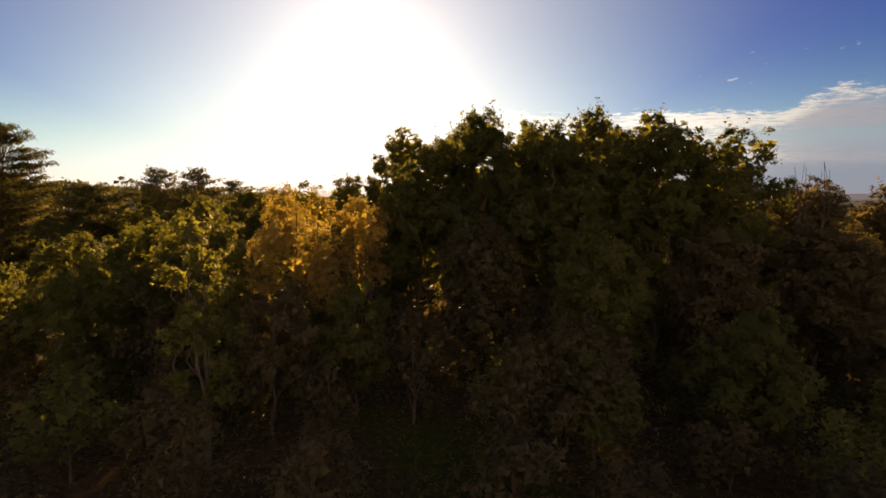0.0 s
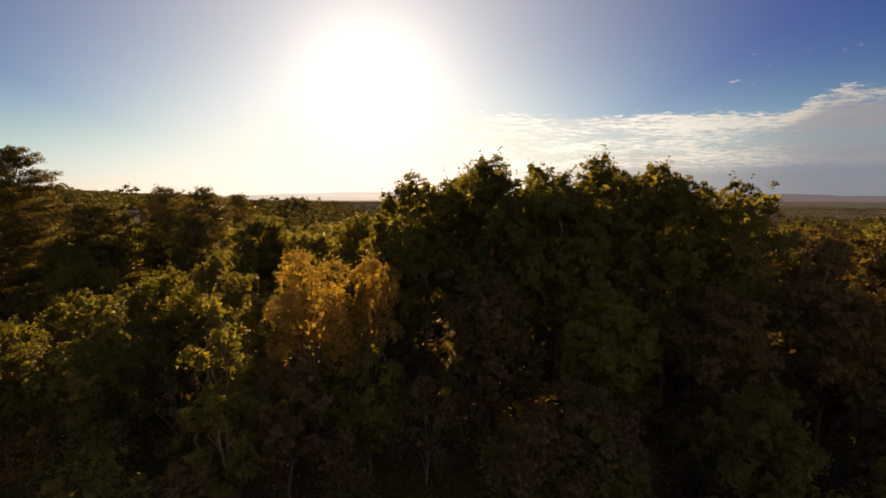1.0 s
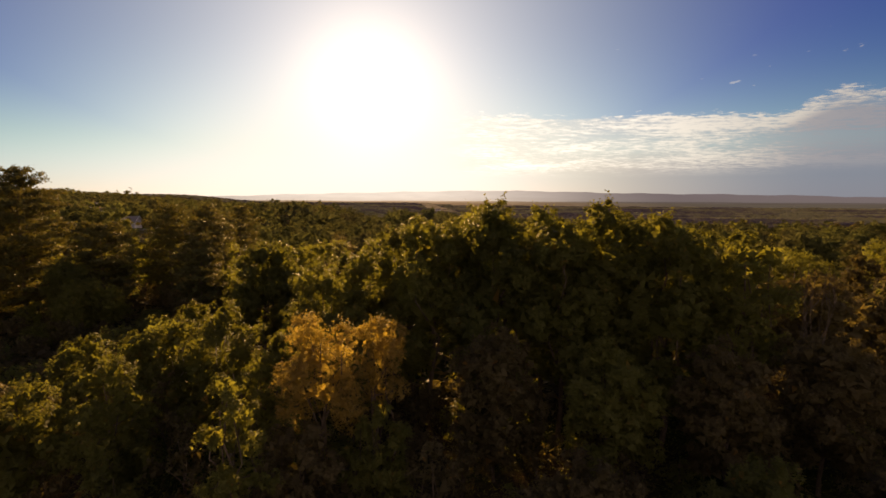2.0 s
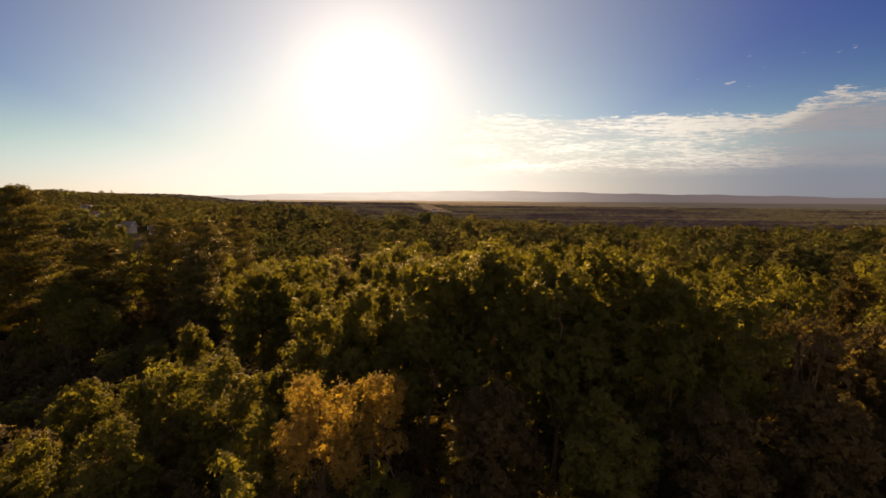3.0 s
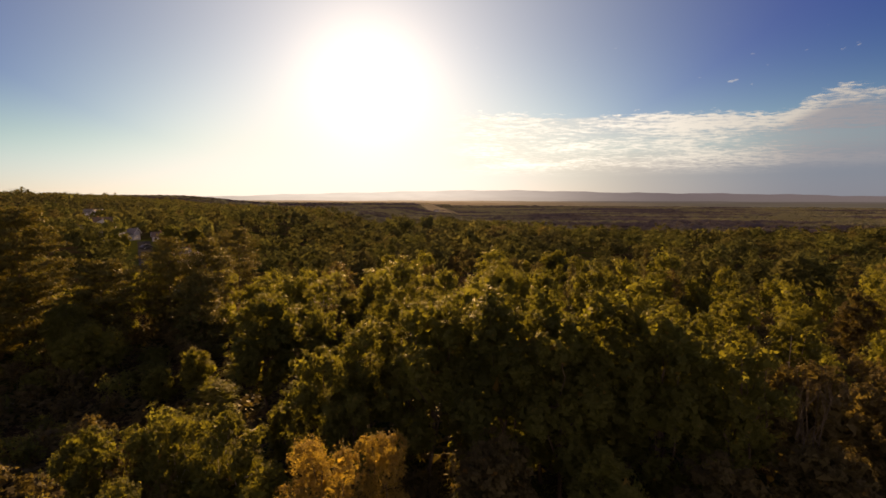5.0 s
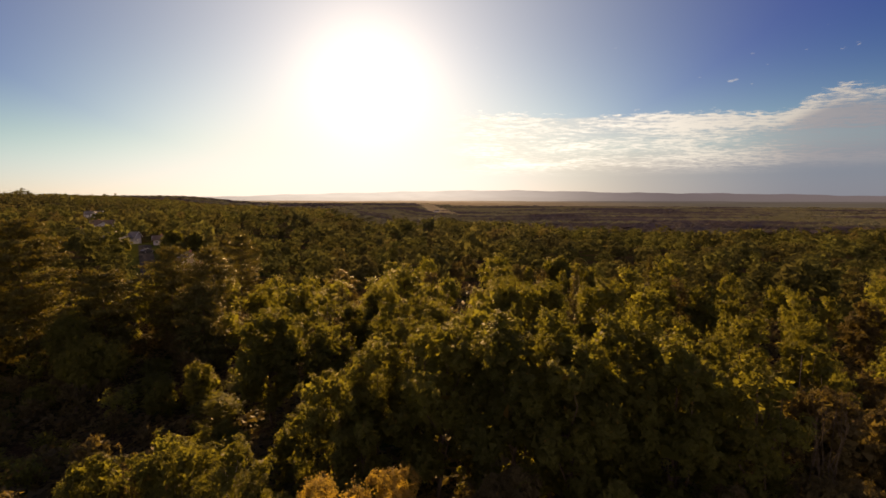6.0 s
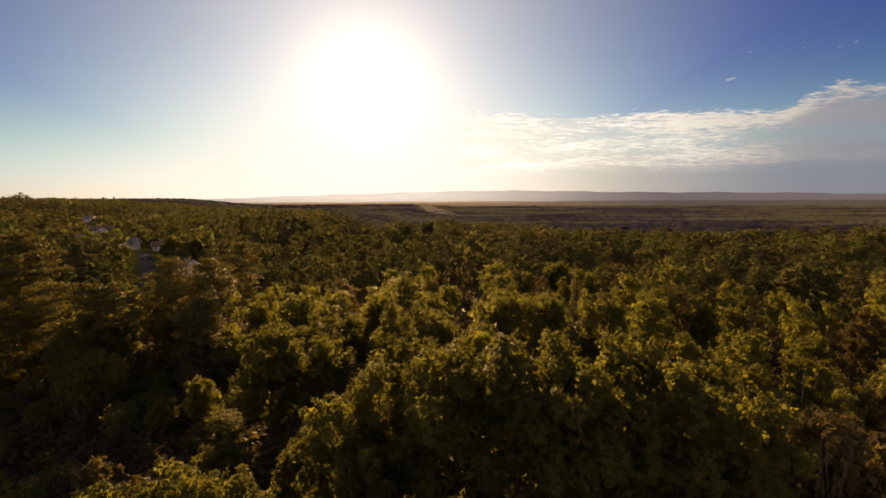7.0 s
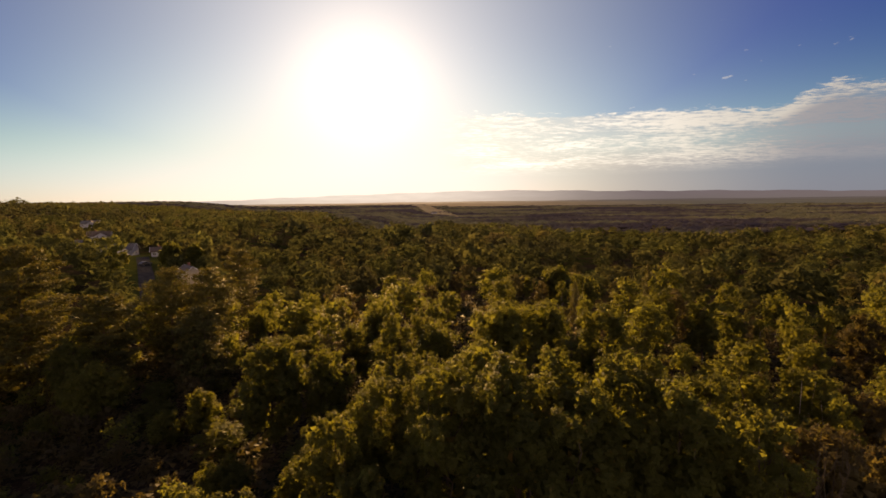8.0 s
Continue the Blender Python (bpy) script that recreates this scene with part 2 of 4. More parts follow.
def part(name, bm, mat, parent, label=""):
    """A bmesh as one mesh object under a thing or a part."""
    me = bpy.data.meshes.new(name)
    bm.to_mesh(me)
    bm.free()
    me.materials.append(mat)
    ob = new(name, me)
    ob.parent = parent
    if label:
        tagged(ob, label)
    return ob


def leaf_arrays(rng, points, outward, size, slim=0.62, droop=0.0, scatter_by=0.40):
    """Small pointed blades at points; they face outward and up, with much scatter."""
    count = len(points)
    normal = outward * 0.7 + rng.normal(0, scatter_by, (count, 3)) + np.array((0, 0, 0.35))
    normal /= np.linalg.norm(normal, axis=1, keepdims=True) + 1e-9
    along = rng.normal(0, 1, (count, 3)) + np.array((0, 0, -droop))
    along -= normal * np.sum(along * normal, axis=1, keepdims=True)
    along /= np.linalg.norm(along, axis=1, keepdims=True) + 1e-9
    across = np.cross(normal, along)
    s = (size * rng.uniform(0.6, 1.35, count))[:, None]
    lift = normal * s * rng.uniform(-0.2, 0.2, (count, 1))
    verts = np.stack((points - along * s * 0.5 + across * s * slim * 0.5, points + along * s * 0.55 + lift,
                      points - along * s * 0.45 - across * s * slim * 0.5), axis=1).reshape(-1, 3)
    return verts, np.arange(count * 3).reshape(-1, 3)


def tube_arrays(path, radii, sides=6):
    """A tapered tube along a polyline, as quads."""
    path, rings = np.asarray(path, dtype=float), []
    for i, p in enumerate(path):
        d = path[min(i + 1, len(path) - 1)] - path[max(i - 1, 0)]
        d /= np.linalg.norm(d) + 1e-9
        a = np.cross(d, (0.31, 0.95, 0.05))
        a /= np.linalg.norm(a) + 1e-9
        b = np.cross(d, a)
        ang = np.linspace(0, 2 * np.pi, sides, endpoint=False)[:, None]
        rings.append(p + radii[i] * (np.cos(ang) * a + np.sin(ang) * b))
    verts = np.concatenate(rings)
    faces = [(i * sides + j, i * sides + (j + 1) % sides, (i + 1) * sides + (j + 1) % sides, (i + 1) * sides + j)
             for i in range(len(path) - 1) for j in range(sides)]
    return verts, np.array(faces)


def join_arrays(pieces):
    verts, faces, at = [], [], 0
    for v, f in pieces:
        verts.append(v), faces.append(f + at)
        at += len(v)
    return np.concatenate(verts), np.concatenate(faces)


def bent_line(rng, start, end, steps=5, sway=0.06):
    start, end = np.asarray(start, dtype=float), np.asarray(end, dtype=float)
    f = np.linspace(0, 1, steps)[:, None]
    line = start + (end - start) * f
    line[1:-1] += rng.normal(0, sway * np.linalg.norm(end - start), (steps - 2, 3))
    return line


def hull_arrays(rng, centres, half_sizes, lobes=9, spokes=9, rows=6, swell=0.34, sharp=9.0):
    """Closed lumpy domes: the packed leaf mass inside crowns. One dome for each centre."""
    count = len(centres)
    up = np.linspace(-0.98, 1.0, rows)
    turn = np.linspace(0, 2 * np.pi, spokes, endpoint=False)
    uu, tt = np.meshgrid(up, turn, indexing="ij")
    flat = np.sqrt(np.clip(1 - uu ** 2, 0, 1))
    way = np.stack((flat * np.cos(tt), flat * np.sin(tt), uu), axis=2).reshape(1, -1, 3)
    way = np.repeat(way, count, axis=0)
    verts = centres[:, None] + way * lumpy(way, lobe_ways(rng, count, lobes), swell, sharp) * half_sizes[:, None]
    i, j = np.meshgrid(np.arange(rows - 1), np.arange(spokes), indexing="ij")
    a, b = (i * spokes + j).ravel(), (i * spokes + (j + 1) % spokes).ravel()
    one = np.concatenate((np.stack((a, b, b + spokes), axis=1), np.stack((a, b + spokes, a + spokes), axis=1)))
    faces = (one[None] + (np.arange(count) * spokes * rows)[:, None, None]).reshape(-1, 3)
    return verts.reshape(-1, 3), faces


def mass_arrays(rng, centres, half_sizes, per, ratio):
    """Leaves and twigs packed inside the boughs of a crown: larger blades, turned every way."""
    half_sizes = np.asarray(half_sizes, dtype=float).reshape(len(centres), -1)
    way = rng.normal(0, 1, (len(centres), per, 3))
    way *= 0.64 * rng.uniform(0.05, 1, (len(centres), per, 1)) ** (1 / 3) / np.linalg.norm(way, axis=2, keepdims=True)
    spots = (centres[:, None] + way * half_sizes[:, None]).reshape(-1, 3)
    return leaf_arrays(rng, spots, rng.normal(0, 1, spots.shape), np.repeat(np.mean(half_sizes, axis=1), per) * ratio, 0.9, scatter_by=1.0)


def lobe_ways(rng, count, lobes):
    """Directions of the boughs of each crown, mostly upward."""
    way = rng.normal(0, 1, (count, lobes, 3)) + (0, 0, 0.35)
    return way / np.linalg.norm(way, axis=2, keepdims=True)


def lumpy(way, boughs, swell, sharp):
    """How far a crown reaches in each direction: furthest along its boughs."""
    near = np.max(np.einsum("cbk,clk->cbl", way, boughs), axis=2, keepdims=True)
    return 1 - swell + swell * 1.25 * np.exp(sharp * (near - 1))


# ---------------------------------------------------------------- trees
def crown_points(rng, height, radius, low, count, lobes, sprigs, clump):
    """Leaf places in tufts on the outside of a dome of rounded lobes, with twigs that stand out of the top."""
    half = height * (1 - low) * 0.5
    middle = np.array((0, 0, height - half))
    i = np.arange(lobes)
    up = 1 - 1.75 * (i + 0.5) / lobes + rng.normal(0, 0.05, lobes)
    up = np.clip(up, -0.9, 0.97)
    turn = i * 2.39996 + rng.normal(0, 0.25, lobes)
    flat = np.sqrt(1 - up ** 2)
    sizes = radius * rng.uniform(0.30, 0.46, lobes)
    reach = (1 - sizes / radius * 0.85) * rng.uniform(0.85, 1.12, lobes)
    centres = middle + np.stack((np.cos(turn) * flat * radius * reach, np.sin(turn) * flat * radius * reach,
                                 up * (half - sizes * 0.6) * rng.uniform(0.9, 1.05, lobes)), axis=1)
    centres = np.concatenate((centres, middle[None] + (0, 0, half * 0.1)))
    sizes = np.append(sizes, radius * 0.66)
    per = max(6, int(clump))
    tufts = max(12, count // per)
    which = rng.choice(len(sizes), tufts * 3, p=sizes ** 2 / np.sum(sizes ** 2))
    way = rng.normal(0, 1, (tufts * 3, 3)) + np.array((0, 0, 0.45))
    way /= np.linalg.norm(way, axis=1, keepdims=True)
    spot = centres[which] + way * (sizes[which] * rng.uniform(0.72, 1.02, tufts * 3))[:, None]
    gap = np.linalg.norm(spot[:, None, :] - centres[None], axis=2) / sizes[None]
    keep = np.flatnonzero(np.min(gap, axis=1) > 0.66)[:tufts]
    spot, way = spot[keep], way[keep]
    # every tuft is a small dome of leaves on its bough, fullest on the upper and outer side
    puff = np.clip(radius * 2.0 / math.sqrt(len(keep)), 0.16, 0.75) * rng.uniform(0.65, 1.35, len(keep))
    lean = rng.normal(0, 0.62, (len(spot), per, 3)) + way[:, None] * 0.5 + (0, 0, 0.5)
    lean /= np.linalg.norm(lean, axis=2, keepdims=True) + 1e-9
    shell = rng.uniform(0.45, 1.1, (len(spot), per, 1)) * puff[:, None, None]
    points = (spot[:, None] + lean * shell * (1.0, 1.0, 0.9)).reshape(-1, 3)
    ways = (lean * 0.55 + way[:, None] * 0.75).reshape(-1, 3)
    if sprigs:
        weight = np.clip(spot[:, 2] - (height - half), 0.02, None) ** 2
        tip = rng.choice(len(spot), sprigs, p=weight / np.sum(weight))
        k = max(8, per // 4)
        rise = np.array((0, 0, 1.0)) + rng.normal(0, 0.3, (sprigs, 3))
        f = rng.uniform(0, 1, (sprigs, k, 1)) ** 1.5 * radius * rng.uniform(0.08, 0.25, (sprigs, 1, 1))
        more = spot[tip][:, None] + rise[:, None] * f + rng.normal(0, 0.024 * radius, (sprigs, k, 3)) * (1.2 - f / (0.25 * radius))
        points = np.concatenate((points, more.reshape(-1, 3)))
        ways = np.concatenate((ways, np.repeat(way[tip], k, axis=0)))
    return points, ways, centres, sizes, spot, puff


def broadleaf(name, seed, height, radius, leaves, leaf_size, leaf_mat, label, group="", low=0.10, lobes=15, sprigs=18,
              bark=None, clump=48, limb_parts=True, category="tree", packed=30):
    """A broad-leaved tree: trunk, limbs and a crown of separate leaves. Returns its Empty at the origin."""
    rng = np.random.default_rng(seed)
    bark = bark or BARK
    root = tagged(new(name), label, category, group)
    points, ways, centres, sizes, spot, puff = crown_points(rng, height, radius, low, leaves, lobes, sprigs, clump)
    trunk_r = 0.012 * height + 0.02
    trunk = bent_line(rng, (0, 0, -0.4), (rng.normal(0, 0.03) * height, rng.normal(0, 0.03) * height, height * 0.9), 7, 0.012)
    stem = tube_arrays(trunk, np.linspace(trunk_r, trunk_r * 0.12, 7), 7)
    limbs = []
    for i in range(min(len(sizes) - 1, 9 if height > 4.5 else 4)):
        f = 0.2 + 0.6 * i / 9
        base = trunk[int(f * 6)] + (trunk[int(f * 6) + 1] - trunk[int(f * 6)]) * (f * 6 % 1)
        limbs.append(tube_arrays(bent_line(rng, base, centres[i] + (0, 0, sizes[i] * 0.4), 5, 0.05),
                                 np.linspace(trunk_r * 0.42, 0.012, 5), 5))
    if limb_parts:
        link_mesh("trunk", *stem, bark, root, smooth=True)
        for v, f in limbs:
            link_mesh("limb", v, f, bark, root, smooth=True)
    else:
        link_mesh("trunk", *join_arrays([stem, *limbs]), bark, root, smooth=True)
    blades = leaf_arrays(rng, points, ways, leaf_size)
    blades = join_arrays([blades, mass_arrays(rng, centres, sizes, packed, min(0.42, 4.0 / math.sqrt(packed)))])
    link_mesh("crown", *blades, leaf_mat, root)
    return root


def pine(name, seed, height, radius, tufts, needle, label, group="", low=0.08, ragged=0.5, spire=False):
    """A conifer: straight trunk, whorls of near-level branches and needle tufts along them."""
    rng = np.random.default_rng(seed)
    root = tagged(new(name), label, "tree", group)
    r0 = 0.012 * height + 0.04
    trunk = bent_line(rng, (0, 0, -0.4), (rng.normal(0, 0.01) * height, rng.normal(0, 0.01) * height, height * 0.98), 8, 0.006)
    wood, spots, ways = [], [], []
    z = height * low
    while z < height * 0.97:
        f = max(0.0, (z / height - low) / (1 - low))
        if spire:
            reach = radius * (1.0 - f) ** 0.85 + 0.15
        else:
            reach = radius * min(1.0, 0.22 + (1.0 - f) * 3.0)
        turn = rng.uniform(0, 6.28)
        arms = int(rng.integers(5, 8))
        for k in range(arms):
            a = turn + k * 6.28 / arms + rng.normal(0, 0.25)
            length = reach * (1 + ragged * rng.uniform(-0.8, 0.3))
            rise = length * (rng.uniform(0.02, 0.32) if not spire else rng.uniform(-0.3, -0.05)) + 0.8 * max(0.0, f - 0.7) * length
            start = np.array((0, 0, z + rng.normal(0, 0.1)))
            end = start + np.array((math.cos(a) * length, math.sin(a) * length, rise))
            wood.append(tube_arrays(bent_line(rng, start, end, 4, 0.03), np.linspace(0.035 + 0.003 * height * (1 - f), 0.01, 4), 4))
            steps = max(4, int(length / 0.16))
            for g in np.linspace(0.25, 1.05, steps):
                here = start + (end - start) * g
                side = np.array((-math.sin(a), math.cos(a), 0)) * rng.normal(0, 0.20 * length * (1.25 - 0.8 * g))
                spots.append(here + side + (0, 0, abs(rng.normal(0.0, 0.14)) + 0.05))
                ways.append((math.cos(a) * 0.5, math.sin(a) * 0.5, 0.9))
        z += rng.uniform(0.7, 1.15) * (height / 18.0) * (1.0 if not spire else 0.6) * (1.1 - 0.35 * f)
    for g in np.linspace(0.9, 1.0, 12):
        spots.append(np.array((rng.normal(0, 0.15), rng.normal(0, 0.15), height * g)))
        ways.append((0.1, 0.1, 1.0))
    spots, ways = np.array(spots), np.array(ways)
    per = max(2, round(tufts / len(spots)))
    points = np.repeat(spots, per, axis=0) + rng.normal(0, 0.20 * (height / 16) ** 0.5, (len(spots) * per, 3)) * (1.05, 1.05, 0.72)
    link_mesh("trunk", *join_arrays([tube_arrays(trunk, np.linspace(r0, 0.02, 8), 7), *wood]), BARK, root, smooth=True)
    link_mesh("crown", *leaf_arrays(rng, points, np.repeat(ways, per, axis=0), needle, 0.36, scatter_by=0.65), NEEDLE, root)
    return root


def dead_shrub(seed, height, label):
    """Bare upright stems with a few side twigs."""
    rng = np.random.default_rng(seed)
    root = tagged(new("dead_shrub"), label, "shrub")
    for k in range(9):
        a = k * 0.7
        foot = np.array((math.cos(a) * 0.25, math.sin(a) * 0.15, -0.2))
        tip = np.array((math.cos(a) * 0.85 + rng.normal(0, 0.2), math.sin(a) * 0.5, height * rng.uniform(0.91, 1.0)))
        stem = bent_line(rng, foot, tip, 6, 0.02)
        pieces = [tube_arrays(stem, np.linspace(0.035, 0.008, 6), 5)]
        for j in range(4):
            at = stem[2 + j % 3]
            pieces.append(tube_arrays(bent_line(rng, at, at + (rng.normal(0, 0.35), rng.normal(0, 0.3), rng.uniform(0.7, 1.5)), 4, 0.04), np.linspace(0.025, 0.008, 4), 4))
        link_mesh("stem", *join_arrays(pieces), DEAD_WOOD, root, smooth=True)
    return root


# ---------------------------------------------------------------- ground
def smooth_step(x, a, b):
    t = np.clip((np.asarray(x, dtype=float) - a) / (b - a), 0, 1)
    return t * t * (3 - 2 * t)


def ground_z(x, y):
    """Height of the land: a knoll, a shallow valley ahead, a hill to the left, a plain beyond."""
    x, y = np.asarray(x, dtype=float), np.asarray(y, dtype=float)
    dip = -3.8 * smooth_step(-x, 6, 30) * smooth_step(y, 27, 50) * (1 - smooth_step(-x, 75, 130))
    dip = dip - 4.6 * smooth_step(x, 16, 44) * smooth_step(y, 34, 58)
    dip = dip - 4.5 * smooth_step(y, 75, 180) * (1 - smooth_step(-x, 75, 130))
    dip = dip - 5.0 * smooth_step(y, 200, 480) * smooth_step(x, -140, 60)
    plain = -14.0 * smooth_step(y, 350, 1100) * smooth_step(x + y * 0.45, -120, 260)
    hill = 21.0 * smooth_step(-x - 0.42 * y, 20, 380) * smooth_step(y, 120, 650)
    left = 1.5 * smooth_step(-x, 40, 120)
    roll = 0.7 * np.sin(x * 0.045 + 1.3) * np.cos(y * 0.038) * smooth_step(np.hypot(x, y), 20, 70)
    # mound sized to lift the tan house's roof to its place in the camera's view
    knoll = 4.4 * np.exp(-((x + 86) ** 2 + (y - 158) ** 2) / 900.0)
    return dip + plain + hill + left + roll + knoll


def polar_grid(inner, outer, rings, spokes, start, stop):
    r = inner * (outer / inner) ** np.linspace(0, 1, rings)
    a = np.linspace(start, stop, spokes)
    rr, aa = np.meshgrid(r, a, indexing="ij")
    x, y = rr * np.sin(aa), rr * np.cos(aa)
    i, j = np.meshgrid(np.arange(rings - 1), np.arange(spokes - 1), indexing="ij")
    q = (i * spokes + j).ravel()
    return x.ravel(), y.ravel(), np.stack((q, q + 1, q + spokes + 1, q + spokes), axis=1)[:, ::-1]


def build_ground():
    x, y, faces = polar_grid(0.02, 4900.0, 130, 161, -math.pi, math.pi)
    z = ground_z(x, y)
    ob = link_mesh("ground", np.stack((x, y, z), axis=1), faces, FLOOR, smooth=True)
    tagged(ob, "brown forest floor with leaf litter and low herbs", "ground", kind="structure")


build_ground()


def far_swell(x, y):
    """Low waves of the land in the far plain."""
    wave = 6.0 * np.sin(x * 0.0016 + 0.7) * np.sin(y * 0.0021) + 9.0 * smooth_step(y, 1500, 3000)
    return wave * smooth_step(np.hypot(x, y), 700, 1600)


def distant_canopy():
    """The closed woods of the plain, too far off for single trees."""
    x, y, faces = polar_grid(620.0, 3050.0, 70, 260, radians(-62), radians(62))
    rng = np.random.default_rng(5)
    crown = 4.5 + 2.6 * smooth_step(np.hypot(x, y), 640, 1000) + 1.0 * rng.normal(0, 1, len(x)).clip(-1.6, 2.0)
    crown *= 0.85 + 0.22 * np.sin(x * 0.011 + np.sin(y * 0.006)) * np.cos(y * 0.009 + 0.6)
    z = ground_z(x, y) + crown + far_swell(x, y) - 6.0 * smooth_step(-np.arctan2(x, y), 0.18, 0.26)
    ob = link_mesh("distant_woods", np.stack((x, y, z), axis=1), faces, PLAIN_HAZE_LEAF, smooth=True)
    tagged(ob, "closed woods of the far plain, haze painted into their colour", "woods", kind="stuff")


distant_canopy()


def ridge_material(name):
    """A far ridge with haze painted on as glow: pale and warm under the sun, blue-grey away from it, thicker towards
    its foot.
    """
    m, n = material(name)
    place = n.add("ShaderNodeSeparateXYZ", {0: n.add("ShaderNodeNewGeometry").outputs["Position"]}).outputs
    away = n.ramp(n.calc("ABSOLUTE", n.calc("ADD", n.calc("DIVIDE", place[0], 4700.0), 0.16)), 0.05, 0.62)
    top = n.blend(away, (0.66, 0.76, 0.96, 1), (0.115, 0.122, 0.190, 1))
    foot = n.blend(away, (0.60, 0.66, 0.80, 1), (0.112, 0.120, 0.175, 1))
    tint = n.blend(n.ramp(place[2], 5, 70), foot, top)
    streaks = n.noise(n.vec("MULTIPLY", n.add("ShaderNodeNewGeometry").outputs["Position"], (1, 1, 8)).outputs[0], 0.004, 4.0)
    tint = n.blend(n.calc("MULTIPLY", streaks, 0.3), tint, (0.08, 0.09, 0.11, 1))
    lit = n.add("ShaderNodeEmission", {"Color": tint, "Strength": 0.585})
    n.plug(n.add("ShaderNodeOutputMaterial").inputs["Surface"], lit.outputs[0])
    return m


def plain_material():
    """The far plain with haze painted on as glow: thicker with distance, warm under the sun."""
    m, n = material("plain_haze_glow")
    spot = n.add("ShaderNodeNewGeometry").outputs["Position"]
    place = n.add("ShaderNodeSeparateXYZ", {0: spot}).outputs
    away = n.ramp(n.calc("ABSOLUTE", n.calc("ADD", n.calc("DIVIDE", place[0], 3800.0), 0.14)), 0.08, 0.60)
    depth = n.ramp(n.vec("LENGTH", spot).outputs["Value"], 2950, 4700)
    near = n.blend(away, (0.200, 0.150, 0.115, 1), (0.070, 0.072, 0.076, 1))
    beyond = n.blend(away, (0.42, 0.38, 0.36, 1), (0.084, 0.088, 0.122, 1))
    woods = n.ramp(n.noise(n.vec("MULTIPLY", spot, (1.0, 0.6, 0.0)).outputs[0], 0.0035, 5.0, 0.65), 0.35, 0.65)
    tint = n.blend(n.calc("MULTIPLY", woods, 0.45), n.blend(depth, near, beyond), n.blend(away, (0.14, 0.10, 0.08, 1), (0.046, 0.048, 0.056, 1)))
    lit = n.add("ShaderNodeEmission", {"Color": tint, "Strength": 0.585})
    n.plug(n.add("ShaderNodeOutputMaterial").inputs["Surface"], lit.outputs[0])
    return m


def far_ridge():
    """The ridge along the horizon with its painted haze, behind everything."""
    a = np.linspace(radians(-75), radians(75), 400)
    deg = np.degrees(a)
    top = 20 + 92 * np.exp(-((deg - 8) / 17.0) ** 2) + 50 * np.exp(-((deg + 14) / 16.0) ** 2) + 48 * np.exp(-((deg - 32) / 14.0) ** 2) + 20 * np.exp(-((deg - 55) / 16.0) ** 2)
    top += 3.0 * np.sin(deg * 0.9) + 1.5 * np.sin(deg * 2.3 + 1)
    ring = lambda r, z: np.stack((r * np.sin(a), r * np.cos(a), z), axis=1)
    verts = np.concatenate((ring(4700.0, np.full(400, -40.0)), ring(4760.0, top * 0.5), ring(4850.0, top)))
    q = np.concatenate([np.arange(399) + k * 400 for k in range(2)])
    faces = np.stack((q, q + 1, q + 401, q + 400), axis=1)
    ob = link_mesh("backdrop", verts, faces, ridge_material("ridge_haze_glow"), smooth=True)
    tagged(ob, "long blue-grey wooded ridge with evening haze painted on", "ridge", kind="structure")
    # the last of the plain, three kilometres off, haze painted on likewise
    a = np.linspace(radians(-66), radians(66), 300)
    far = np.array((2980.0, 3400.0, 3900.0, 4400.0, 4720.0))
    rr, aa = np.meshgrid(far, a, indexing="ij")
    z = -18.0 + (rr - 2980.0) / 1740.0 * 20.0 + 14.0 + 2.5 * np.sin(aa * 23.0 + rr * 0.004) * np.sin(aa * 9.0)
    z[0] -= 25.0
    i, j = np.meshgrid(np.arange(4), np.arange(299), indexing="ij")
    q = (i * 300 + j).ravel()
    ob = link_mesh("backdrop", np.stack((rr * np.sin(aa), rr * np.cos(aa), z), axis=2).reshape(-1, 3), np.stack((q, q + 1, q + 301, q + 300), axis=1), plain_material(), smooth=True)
    tagged(ob, "wooded plain with painted haze running out to the ridge", "plain", kind="structure")


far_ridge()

# ---------------------------------------------------------------- the trees nearest to the camera
TAKEN = []          # x, y, radius of every tree that stands in its own place


def stand(ob, x, y, turn=0.0, radius=2.0):
    ob.matrix_world = pose(x, y, float(ground_z(x, y)), 0, 0, turn)
    TAKEN.append((x, y, radius))
    return ob


def near_tree(seed, x, y, top, radius, label, mat=None, name="broadleaf_tree", dense=1.0, leaf=0.15, **more):
    """A broad-leaved tree whose top reaches the height top above the datum."""
    height = top - float(ground_z(x, y)) - 0.02 * radius          # the topmost sprays stand over the boughs
    more["sprigs"] = 3 * more.get("sprigs", 20)
    more.setdefault("packed", 110 if radius > 1.95 else 70)
    leaves = int(4200 * dense * radius ** 1.25 * (height / 10) ** 0.8)
    return stand(broadleaf(name, seed, height, radius, leaves, leaf, mat or LEAF_GREEN, label, **more), x, y, seed * 37 % 360, radius)


CLUMP = "tall trees standing close together"
near_tree(11, -2.0, 33.2, 12.9, 3.5, "tall green broadleaf tree, dense rounded crown, backlit", group=CLUMP, leaf=0.18, dense=1.1)
near_tree(12, 2.0, 31.6, 13.5, 3.7, "tall green broadleaf tree with gaps in its crown", group=CLUMP, sprigs=34, dense=0.9, leaf=0.18)
near_tree(19, 5.2, 29.6, 13.2, 3.3, "tall green broadleaf tree, ragged twigs on top", group=CLUMP, sprigs=26, leaf=0.18)
near_tree(13, 8.3, 31.6, 13.4, 3.5, "tall green broadleaf tree with a broad bright top", group=CLUMP, sprigs=26, leaf=0.18)
